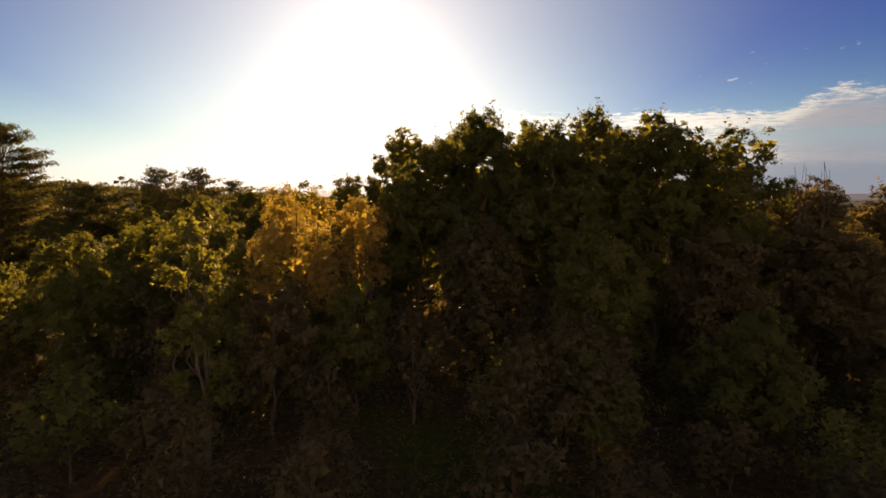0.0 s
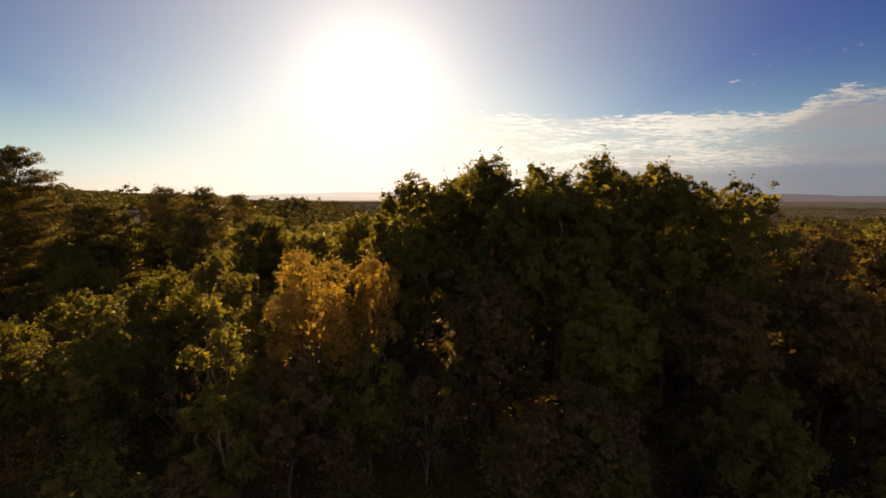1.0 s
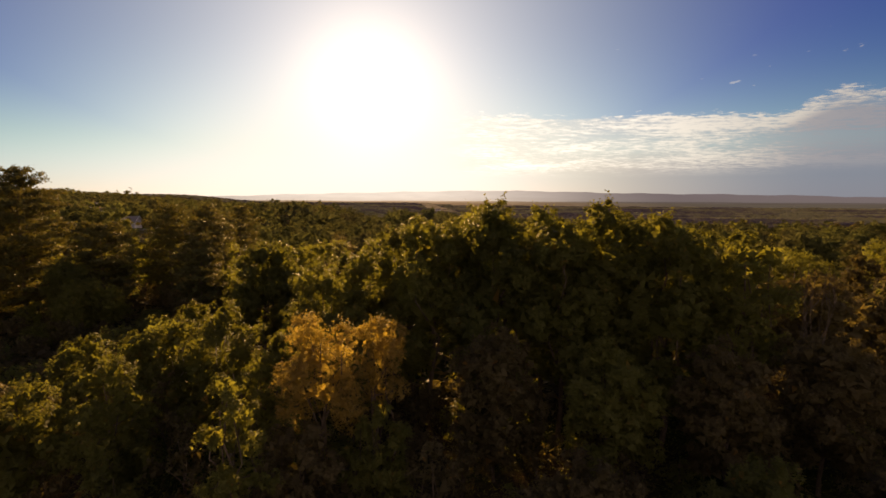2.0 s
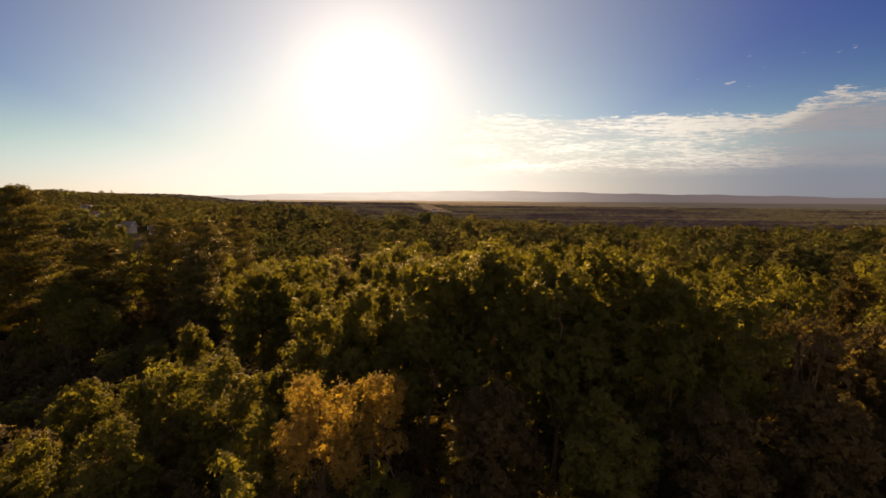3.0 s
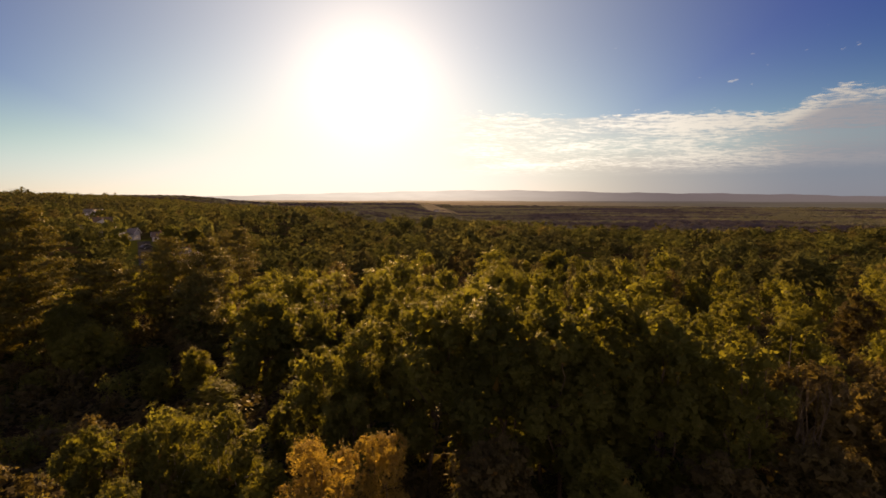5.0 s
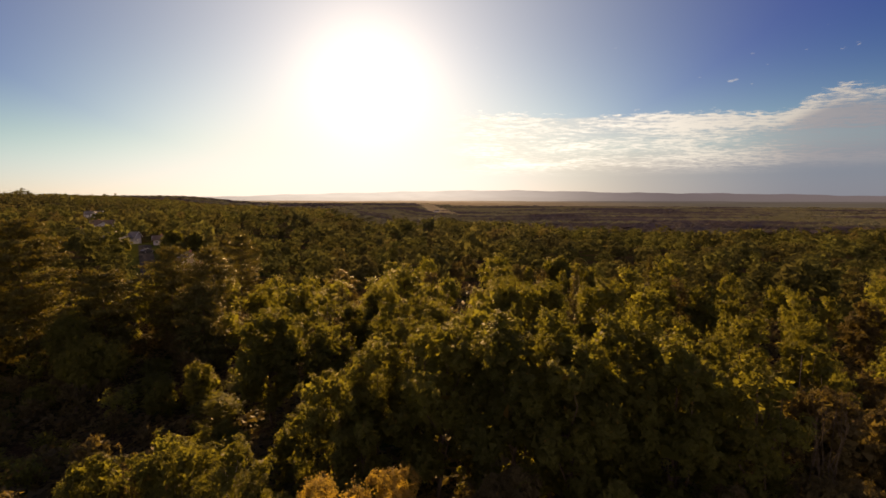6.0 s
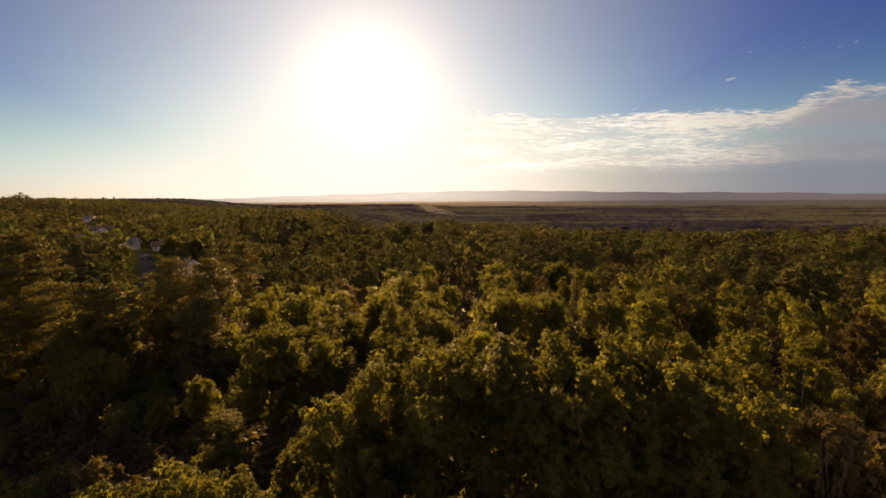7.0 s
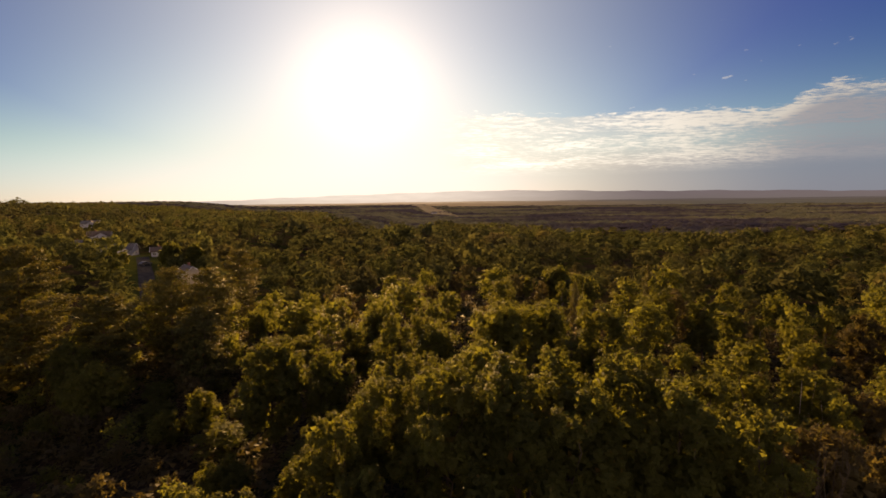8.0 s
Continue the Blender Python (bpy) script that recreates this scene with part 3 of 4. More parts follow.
near_tree(14, 11.0, 29.2, 13.2, 3.1, "tall green broadleaf tree, dark inside, ragged top", group=CLUMP, sprigs=30, leaf=0.18)
near_tree(15, 14.4, 27.8, 12.7, 2.3, "slender light green tree with thin see-through crown", LEAF_LIGHT, name="slender_tree", dense=0.6, leaf=0.16, lobes=18, packed=40, group=CLUMP, low=0.3, sprigs=30)
near_tree(18, 0.0, 36.6, 13.6, 3.0, "green broadleaf tree behind the tall ones", group=CLUMP)
near_tree(63, 5.3, 34.2, 13.5, 2.7, "green broadleaf tree behind the tall ones", group=CLUMP, sprigs=10, lobes=20, dense=1.2)
near_tree(64, 10.7, 34.4, 13.7, 2.7, "green broadleaf tree behind the tall ones", group=CLUMP, sprigs=10, lobes=20, dense=1.2)
near_tree(65, 14.6, 33.0, 12.6, 2.4, "green broadleaf tree behind the tall ones", group=CLUMP, sprigs=10, lobes=18, dense=1.2)
near_tree(20, -4.2, 38.3, 12.3, 2.8, "yellow-green tree with a rounded crown behind others", LEAF_LIGHT)
# these three take the dull tone to imitate shade
near_tree(16, 20.2, 30.6, 9.9, 2.9, "rounded tree, green leaves toned dark for shade", LEAF_DULL_SHADE)
near_tree(17, 24.6, 30.2, 9.5, 2.8, "rounded tree, dull green leaves toned dark for shade", LEAF_DULL_SHADE)
near_tree(41, 29.6, 31.0, 9.3, 2.8, "dense rounded tree, dull green toned dark for shade", LEAF_DULL_SHADE)
stand(dead_shrub(4, 10.8, "bare grey dead shrub with upright stems"), 18.5, 28.2, 0, 0.8)
# dull tone on most of these imitates the dark before the tall trees
LOW = "lower trees before the tall ones"
near_tree(42, 1.2, 25.8, 7.6, 2.4, "low dark green tree in deep shade", LEAF_DULL_SHADE, group=LOW, low=0.05)
near_tree(43, 6.4, 24.6, 7.4, 2.5, "low dark green tree in the shade of taller ones", group=LOW, low=0.05)
near_tree(44, 11.6, 24.2, 7.6, 2.4, "low dull green tree in the shade", LEAF_DULL_SHADE, group=LOW, low=0.05)
near_tree(45, 16.6, 24.8, 8.0, 2.4, "low tree with dull leaves toned dark for shade", LEAF_DULL_SHADE, group=LOW, low=0.05)
near_tree(46, 21.0, 24.2, 6.4, 2.2, "low bushy dull green tree", LEAF_DULL_SHADE, group=LOW, low=0.05)
near_tree(47, 3.8, 19.5, 4.6, 2.0, "low bushy tree in deep shade", LEAF_DULL_SHADE, group=LOW, low=0.05)
near_tree(48, 9.6, 19.0, 4.8, 2.0, "low bushy tree with dark green leaves", group=LOW, low=0.05)
near_tree(49, 15.4, 19.2, 4.8, 2.0, "low bushy tree, dull leaves", LEAF_DULL_SHADE, group=LOW, low=0.05)

near_tree(21, -15.4, 22.4, 7.2, 1.9, "young light green tree with a bushy crown", LEAF_LIGHT, name="young_tree", leaf=0.10, dense=1.7)
near_tree(22, -19.4, 22.3, 6.2, 2.2, "low bushy green tree, sunlit on top", LEAF_LIGHT, name="young_tree", leaf=0.10, dense=1.7)
near_tree(23, -12.2, 26.3, 8.8, 2.2, "slim birch with light green leaves", LEAF_LIGHT, name="birch_tree", leaf=0.10, bark=PALE_BARK, dense=1.7)
near_tree(27, -15.4, 28.4, 7.4, 2.4, "bushy light green birch, rounded", LEAF_LIGHT, name="birch_tree", leaf=0.10, bark=PALE_BARK, dense=1.7)
near_tree(24, -8.2, 18.2, 8.2, 1.2, "slim young tree with bright yellow-green leaves", LEAF_LIGHT, name="young_tree", leaf=0.10, low=0.03, dense=1.7)
near_tree(28, -9.9, 24.4, 7.0, 1.7, "bushy green young tree among birches", LEAF_LIGHT, name="young_tree", leaf=0.10, dense=1.7)
near_tree(25, -6.6, 22.8, 9.3, 2.1, "amber-leaved tree with a feathery crown", LEAF_ORANGE, name="amber_tree", leaf=0.085, dense=1.7, sprigs=130, clump=16, low=0.34, lobes=10, packed=26)
near_tree(26, -4.2, 24.5, 9.2, 1.4, "amber-leaved tree, narrow and feathery", LEAF_ORANGE, name="amber_tree", leaf=0.085, dense=1.7, sprigs=110, clump=16, low=0.40, lobes=8, packed=26)
near_tree(98, -6.9, 20.4, 5.6, 1.7, "low dull green tree at the foot of an amber one", LEAF_DULL_SHADE, name="young_tree", low=0.04)
near_tree(99, -4.1, 22.0, 5.4, 1.6, "low dark green tree under an amber one", LEAF_GREEN, name="young_tree", low=0.04)
near_tree(30, -22.0, 29.6, 5.9, 2.0, "young green tree with a pointed leafy top", LEAF_GREEN, name="young_tree", leaf=0.13, sprigs=40)
near_tree(29, -18.2, 30.2, 7.2, 2.2, "bushy green tree with a few reddish leaves", LEAF_GREEN, name="young_tree", leaf=0.17)
near_tree(50, -7.0, 30.4, 7.8, 2.0, "pale green bushy tree", LEAF_LIGHT, name="young_tree")
near_tree(31, -9.6, 33.6, 9.5, 2.4, "green broadleaf tree with a loose rounded crown", LEAF_LIGHT)
near_tree(51, -12.8, 36.4, 4.8, 1.6, "small yellow-green rounded tree", LEAF_LIGHT)
near_tree(32, -7.0, 37.2, 10.2, 2.6, "yellow-green broadleaf tree, sunlit top", LEAF_LIGHT)
near_tree(33, -19.6, 50.5, 9.9, 3.9, "dark green tree with a smooth dome crown", sprigs=6, lobes=24)
near_tree(53, -16.0, 60.5, 6.6, 2.6, "olive tree with thin feathery crown", LEAF_DULL_SHADE)
near_tree(54, -13.8, 65.5, 7.4, 2.6, "green rounded tree in the valley")
near_tree(55, -7.6, 56.5, 10.4, 2.5, "yellow-green tree with a pointed crown", LEAF_LIGHT)
near_tree(38, 4.6, 57.0, 11.6, 4.7, "large yellow-green tree with rounded crown", LEAF_LIGHT, lobes=18)
near_tree(56, 9.8, 60.5, 11.0, 3.8, "green rounded tree in the valley")
near_tree(34, 18.6, 42.8, 10.7, 2.8, "green broadleaf tree with a ragged crown", LEAF_LIGHT)
near_tree(57, 22.8, 41.6, 11.8, 2.1, "tall yellow-green tree with upright twigs", LEAF_LIGHT, sprigs=34)
near_tree(58, 14.2, 44.0, 10.6, 2.8, "green broadleaf tree with a ragged crown")
near_tree(35, 27.6, 41.5, 9.4, 2.5, "green broadleaf tree with pale twigs", LEAF_LIGHT, bark=PALE_BARK, sprigs=30)
near_tree(36, 13.6, 50.0, 13.2, 3.3, "tall bright green broadleaf tree", LEAF_LIGHT, lobes=18)
near_tree(59, 33.4, 48.5, 8.9, 2.6, "tall bright green tree with upright sprays", LEAF_LIGHT, sprigs=40)
near_tree(60, 36.2, 45.0, 5.4, 2.3, "olive-brown broadleaf tree with spreading crown", LEAF_DULL_SHADE)

near_tree(80, -5.2, 67.5, 8.6, 1.9, "narrow yellow-green tree with a pointed top", LEAF_LIGHT, sprigs=40)
near_tree(81, -12.3, 71.2, 7.4, 2.1, "narrow green tree with a pointed top", LEAF_LIGHT, sprigs=36)
stand(pine("spruce_tree", 82, 7.4 - float(ground_z(-17.8, 75.6)), 3.0, 5200, 0.30, "dark pointed spruce in the valley", spire=True, low=0.05), -17.8, 75.6, 40, 2.6)
near_tree(83, -21.4, 69.0, 4.8, 2.7, "green tree with a smooth dome crown", sprigs=8, lobes=22)
near_tree(84, -29.7, 55.8, 2.5, 2.1, "low yellow-green tree at the edge of the hollow", LEAF_LIGHT)
near_tree(85, -33.2, 54.0, 0.6, 1.9, "low bushy tree with a sunlit top", LEAF_LIGHT)
near_tree(96, -45.0, 59.8, 3.9, 3.7, "spreading green tree with layered sunlit boughs", LEAF_LIGHT, sprigs=24, lobes=22)
near_tree(97, -47.9, 55.8, -0.6, 1.9, "low bushy tree at the foot of the pines", LEAF_LIGHT)
near_tree(86, -30.9, 102.5, 0.9, 4.0, "broad green tree with a smooth dome crown", sprigs=6, lobes=26, dense=0.6, leaf=0.22)
near_tree(87, 26.2, 120.5, 6.7, 4.0, "round dark green tree standing over its neighbours", dense=0.6, leaf=0.22, lobes=24)
near_tree(88, 34.2, 81.4, 7.9, 2.9, "green broadleaf tree with a bright ragged top", LEAF_LIGHT, dense=0.7, leaf=0.20)
near_tree(89, 38.4, 76.3, 7.8, 3.0, "green broadleaf tree with leafy sprays on top", dense=0.7, leaf=0.20, sprigs=30)
near_tree(90, 47.0, 68.0, 6.4, 2.1, "tall slim yellow-green tree with upright sprays", LEAF_LIGHT, dense=0.9, leaf=0.18, sprigs=40)
near_tree(91, 57.0, 68.5, 6.6, 2.8, "olive-brown tree with a loose crown", LEAF_DULL_SHADE, dense=0.8, leaf=0.18)
near_tree(92, 25.6, 48.2, 10.1, 2.0, "green tree with a ragged sunlit top", LEAF_LIGHT, sprigs=30)
near_tree(93, -14.9, 51.0, 5.0, 1.7, "small bright green rounded tree", LEAF_LIGHT)
near_tree(94, -8.5, 39.6, 7.9, 1.9, "bushy yellow-green tree with a tufted top", LEAF_LIGHT, sprigs=30)
near_tree(95, -20.4, 40.6, 2.4, 2.2, "low bushy tree with sunlit tufts", LEAF_LIGHT)
stand(pine("white_pine", 3, 18.2 - float(ground_z(-58.5, 66)), 5.2, 42000, 0.40, "tall white pine with ragged level branches"), -58.5, 66, 20, 5)
stand(pine("white_pine", 9, 13.0 - float(ground_z(-66, 72)), 4.8, 24000, 0.44, "white pine with dense level branches"), -66, 72, 70, 5)
stand(pine("white_pine", 21, 10.6 - float(ground_z(-50.5, 70)), 4.4, 22000, 0.44, "white pine with drooping lower branches"), -50.5, 70, 110, 4)
stand(pine("white_pine", 22, 12.6 - float(ground_z(-71, 64)), 4.6, 22000, 0.44, "broad white pine, dark and dense"), -71, 64, 310, 4)
near_tree(61, -60.0, 58.5, 8.0, 3.2, "green broadleaf tree below the tall pine")
near_tree(62, -49.5, 62.5, 6.4, 3.0, "green broadleaf tree with layered boughs")
stand(pine("white_pine", 5, 13.3 - float(ground_z(-45.5, 78)), 4.2, 17000, 0.42, "white pine with a flat bushy top"), -45.5, 78, 80, 3)
stand(pine("white_pine", 6, 13.4 - float(ground_z(-39.2, 78)), 3.7, 16000, 0.42, "white pine with a broad bushy top"), -39.2, 78, 150, 3)
stand(pine("white_pine", 10, 9.0 - float(ground_z(-36, 69)), 3.2, 12000, 0.42, "smaller white pine with layered branches"), -36, 69, 200, 3)
stand(pine("white_pine", 7, 12.7 - float(ground_z(-50, 114)), 4.4, 11000, 0.5, "distant white pine, flat-topped"), -50, 114, 10, 3)
stand(pine("spruce_tree", 8, 8.4 - float(ground_z(44.6, 110)), 2.8, 6500, 0.28, "dark pointed spruce among broadleaf trees", spire=True, low=0.05), 44.6, 110, 0, 2.6)

GARDEN = "garden trees by the houses"
near_tree(71, -101.0, 174.0, 9.6, 3.9, "round dark green garden tree by the drive", dense=0.5, leaf=0.28, group=GARDEN, lobes=34, sprigs=0, limb_parts=False)
near_tree(72, -91.0, 172.0, 9.4, 3.5, "round green garden tree near a low house", dense=0.5, leaf=0.28, group=GARDEN, lobes=34, sprigs=0, limb_parts=False)
near_tree(73, -114.0, 166.0, 6.6, 3.0, "bushy green garden tree on the lawn", LEAF_LIGHT, dense=0.22, leaf=0.45, group=GARDEN, limb_parts=False)
near_tree(74, -137.0, 193.0, 5.4, 2.2, "small bushy tree before the white house", LEAF_LIGHT, dense=0.22, leaf=0.45, group=GARDEN, limb_parts=False)

# ---------------------------------------------------------------- woods round about
HOUSES = ((-144, 209), (-86, 158), (-190, 262), (-122.5, 207), (-290, 390), (-176, 230))


def hollow(x, y):
    """True in the low, shrubby ground before the pines."""
    return -52 < x < -22 and 30 < y < 57 and y < 50 - 0.35 * (x + 30)


def cleared(x, y):
    """True in the gardens round the houses, along their sight lines to the camera, and over the launch place."""
    if math.hypot(x, y - 3) < 8.5:
        return True
    u, v = -0.55 * x + 0.835 * y, 0.835 * x + 0.55 * y      # along and across the line of gardens
    if abs(v - 3.0) < 6 and 160 < u < 240:
        return True
    for a, b in HOUSES:
        lawn = 34.0 if math.hypot(a, b) < 260 else 50.0 if math.hypot(a, b) < 300 else 30.0 if math.hypot(a, b) < 330 else 12.0      # strip towards the camera kept clear so that each house shows
        f = max(0.0, min(1.0, ((a - x) * a + (b - y) * b) / lawn / math.hypot(a, b)))
        if math.hypot(x - a * (1 - f * lawn / math.hypot(a, b)), y - b * (1 - f * lawn / math.hypot(a, b))) < 7.5:
            return True
    return False


def in_field(x, y):
    """True in the pale field that runs away across the plain."""
    return 1250 < y < 3000 and abs(x - (25 - 0.097 * (y - 1300))) < 30 + 0.02 * (y - 1300)


def scatter(rng, near, far, spacing, half_angle, room=0.75, own=True):
    """Places for trees in a sector ahead, none too close to another."""
    cells, found = {}, []
    area = half_angle * (far ** 2 - near ** 2)
    for _ in range(int(area / spacing ** 2 * 3.2)):
        r = math.sqrt(rng.uniform(near ** 2, far ** 2))
        a = rng.uniform(-half_angle, half_angle)
        x, y = r * math.sin(a), r * math.cos(a)
        if cleared(x, y) or in_field(x, y) or (own and any(math.hypot(x - p, y - q) < room * w + spacing * 0.32 for p, q, w in TAKEN)):
            continue
        key = (int(x // spacing), int(y // spacing))
        if any(math.hypot(x - p, y - q) < spacing for i in (-1, 0, 1) for j in (-1, 0, 1) for p, q in cells.get((key[0] + i, key[1] + j), ())):
            continue
        cells.setdefault(key, []).append((x, y))
        found.append((x, y))
    return found


def kinds_of_tree(leaves, leaf, seed):
    """One of each kind for the woods; the rest are copies of them."""
    made = []
    for i, (mat, h, r, label, name, bark) in enumerate((
            (LEAF_GREEN, 9.6, 3.2, "green broadleaf tree with a rounded crown", "broadleaf_tree", BARK),
            (LEAF_LIGHT, 10.0, 2.9, "yellow-green broadleaf tree with a loose crown", "broadleaf_tree", BARK),
            (LEAF_GREEN, 10.6, 3.6, "large green broadleaf tree with a lumpy crown", "broadleaf_tree", BARK),
            (LEAF_DULL_SHADE, 9.0, 2.8, "olive-brown broadleaf tree, dull leaves", "broadleaf_tree", BARK),
            (LEAF_LIGHT, 10.4, 2.2, "slim light green birch in the woods", "birch_tree", PALE_BARK),
            (LEAF_GREEN, 8.4, 2.9, "low green tree with a dense crown", "broadleaf_tree", BARK))):
        made.append(broadleaf(name, seed + i, h, r, leaves, leaf, mat, label, "trees of the valley woods", lobes=15, sprigs=46, clump=22, bark=bark, limb_parts=False, packed=50))
    made.append(pine("white_pine", seed + 20, 11.5, 3.0, leaves, leaf * 1.4, "white pine in the woods, ragged branches", "trees of the valley woods"))
    made.append(pine("spruce_tree", seed + 21, 10.5, 2.3, leaves * 2, leaf * 0.85, "dark pointed spruce in the woods", "trees of the valley woods", spire=True, low=0.06))
    return made


def plant_woods():
    rng = random.Random(7)
    for kinds, spots in ((kinds_of_tree(4800, 0.20, 100), scatter(rng, 36, 70, 6.0, radians(56), 0.8)),
                         (kinds_of_tree(2700, 0.275, 140), scatter(rng, 70, 118, 6.9, radians(54), 0.85)
                          + [(x, 6 - y) for x, y in scatter(rng, 16, 34, 7.5, radians(75), own=False)])):
        used = set()
        for x, y in spots:
            if hollow(x, y):
                continue
            pines = 16 if x < -30 and y > 55 else 5
            k = rng.choices(range(8), (22, 20, 20, 10, 12, 14, pines, 3))[0]
            s = rng.choice((0.55, 0.75, 0.95, 1.15, 1.4)) * rng.uniform(0.92, 1.08) * (0.8 if y < 50 else 1.0)
            base, girth = float(ground_z(x, y)), 0.84 if x > 18 else 0.98                # slimmer trees in the lower wood
            top = 3.0 if 14 < x < 62 and 50 < y < 74 else -0.5 if -64 < x < -24 and 46 < y < 73 else 1.5 if -30 < x < -9 and y < 49 else 8.2     # tops capped by area to fit the camera's view
            tall = min((0.16 + 0.84 * s) * rng.uniform(0.88, 1.12), max(2.5, top - base) / (10.2 if k < 6 else 11.5))
            m = pose(x, y, base, 0, 0, rng.uniform(0, 360)) @ Matrix.Diagonal((s * girth, s * girth, tall, 1))
            if k not in used:
                used.add(k)
                kinds[k].matrix_world = m
            else:
                copy_thing(kinds[k], Matrix.Identity(4)).matrix_basis = m
        for k in set(range(8)) - used:
            for o in (*kinds[k].children_recursive, kinds[k]):
                bpy.data.objects.remove(o)


plant_woods()


def far_tree_kinds(rng, blades):
    """Crowns of unit trees ten metres high: leaf places, their directions, and the boughs under them."""
    kinds = []
    for radius, low in ((2.7, 0.12), (3.3, 0.15), (2.1, 0.08), (2.5, 0.2), (3.7, 0.2), (1.7, 0.06)):
        points, ways, centres, sizes, _, _ = crown_points(rng, 10.0, radius, low, int(blades * 1.3), 13, max(4, blades // 40), 7)
        pick = rng.choice(len(points), blades, replace=len(points) < blades)
        half = 5.0 * (1 - low)
        out = (points - (0, 0, 10.0 - half)) / (radius, radius, half)
        kinds.append((points[pick], (ways + out * 0.8)[pick], centres, np.repeat(sizes[:, None], 3, axis=1)))
    up = 1 - np.sqrt(rng.uniform(0, 1, blades))                               # a conifer: a ragged cone of level whorls
    up = np.round(up * 11) / 11 + rng.normal(0, 0.012, blades)
    turn, out = rng.uniform(0, 6.283, blades), 1.9 * (1.02 - up) * rng.uniform(0.6, 1.1, blades)
    cone = np.stack((np.cos(turn) * out, np.sin(turn) * out, 0.6 + 9.4 * np.clip(up, 0, 1)), axis=1)
    side = np.stack((np.cos(turn) * 0.6, np.sin(turn) * 0.6, np.full(blades, 0.8)), axis=1)
    level = np.linspace(0, 1, 14)
    core = np.stack((0 * level, 0 * level, 1.0 + 8.4 * level), axis=1)
    kinds.append((cone, side, core, np.stack((1.35 * (1.05 - level), 1.35 * (1.05 - level), 0 * level + 0.5), axis=1)))
    return kinds


def far_woods():
    """Trees past the first hundred metres, too many to count."""
    rnd, rng = random.Random(8), np.random.default_rng(8)
    for near, far, spacing, blades, size, packed in ((118, 230, 8.2, 560, 0.58, 12), (230, 420, 11.0, 300, 0.95, 9), (420, 760, 14.0, 90, 1.7, 5), (700, 1500, 12.5, 40, 2.0, 3), (430, 1500, 18.0, 14, 2.6, 0), (1500, 3050, 30.0, 4, 4.6, 0)):
        spots = np.array(scatter(rnd, near, far, spacing, radians(49)))
        way = np.arctan2(spots[:, 0], spots[:, 1])
        rim = 560 + 110 * np.sin(way * 8.0 + 1.0) + 60 * np.sin(way * 21.0) + 60 * np.sin(spots[:, 0] * 0.03)      # ragged rim of the near woods
        out = np.hypot(spots[:, 0], spots[:, 1])
        rim = np.where(way < -0.24, 760.0, rim)                                # on the hill the woods run on
        spots = spots[(out < rim) if near == 420 else (way < -0.24) & (out > 760) if near == 700 else (way > -0.24) & (out > rim) if near == 430 else out > 0]
        count = len(spots)
        base = ground_z(spots[:, 0], spots[:, 1]) + far_swell(spots[:, 0], spots[:, 1])
        swell = np.sin(spots[:, 0] * 0.06 + 2.0 * np.sin(spots[:, 1] * 0.023)) * np.cos(spots[:, 1] * 0.05 + 1.0)
        age = rng.beta(1.5, 1.5, count)
        high = (3.6 + 9.4 * age + 1.8 * swell + rng.normal(0, 0.6, count)) * (1.0 if far < 240 else 1.06 if far < 500 else 0.82 if near == 430 else 0.92)
        wide = spacing / 6.6 * (0.80 + 0.55 * age) * rng.uniform(0.85, 1.15, count)
        old = rng.uniform(0, 1, count) < 0.12                                 # a few great old trees stand over the rest
        high, wide = np.where(old, high * 1.2 + 1.0, high), np.where(old, wide * 1.35, wide)
        conifer = rng.uniform(0, 1, count) < 0.03 + 0.05 * (swell > 0.5)
        turn = rng.uniform(0, 6.283, count)
        spin = np.zeros((count, 3, 3))
        spin[:, 0, 0], spin[:, 0, 1], spin[:, 1, 0], spin[:, 1, 1], spin[:, 2, 2] = np.cos(turn), -np.sin(turn), np.sin(turn), np.cos(turn), 1
        stretch = np.stack((wide, wide, high / 10.0), axis=1)[:, None]
        foot = np.stack((spots[:, 0], spots[:, 1], base), axis=1)[:, None]
        hue = rng.uniform(0, 1, count)
        if packed:
            kinds = far_tree_kinds(rng, blades)
            which = np.where(conifer, 6, rng.integers(0, 6, count))
            put = lambda k: np.einsum("cij,cbj->cbi", spin, np.stack([kind[k] for kind in kinds])[which])
            leafy = leaf_arrays(rng, (put(0) * stretch + foot).reshape(-1, 3), put(1).reshape(-1, 3), size, 0.75, scatter_by=0.22)
            girth = (np.stack([kind[3] for kind in kinds])[which] * stretch).reshape(-1, 3)
            inner = mass_arrays(rng, (put(2) * stretch + foot).reshape(-1, 3), girth, packed, 0.80)
        else:
            up = rng.normal(0, 1, (count, blades, 3)) + (0, 0, 1.2)
            up /= np.linalg.norm(up, axis=2, keepdims=True)
            shape = np.stack((wide * 2.9, wide * 2.9, high * 0.45), axis=1)
            leafy = leaf_arrays(rng, (foot + (0, 0, 5.0) + up * shape[:, None]).reshape(-1, 3), up.reshape(-1, 3), size, 0.8, scatter_by=0.15)
            inner = hull_arrays(rng, foot[:, 0] + (0, 0, 5.0), shape, 9, 7, 5)
        verts, faces = join_arrays([leafy, inner])
        # the farthest belts have haze and cloud shadow painted into their leaf colour
        ob = link_mesh("far_woods", verts, faces, FAR_LEAF if packed else PLAIN_HAZE_LEAF)
        tone = ob.data.attributes.new("tree_hue", "FLOAT", "POINT")
        tone.data.foreach_set("value", np.concatenate([np.repeat(hue, len(v) // count) for v in (leafy[0], inner[0])]).astype(np.float32))
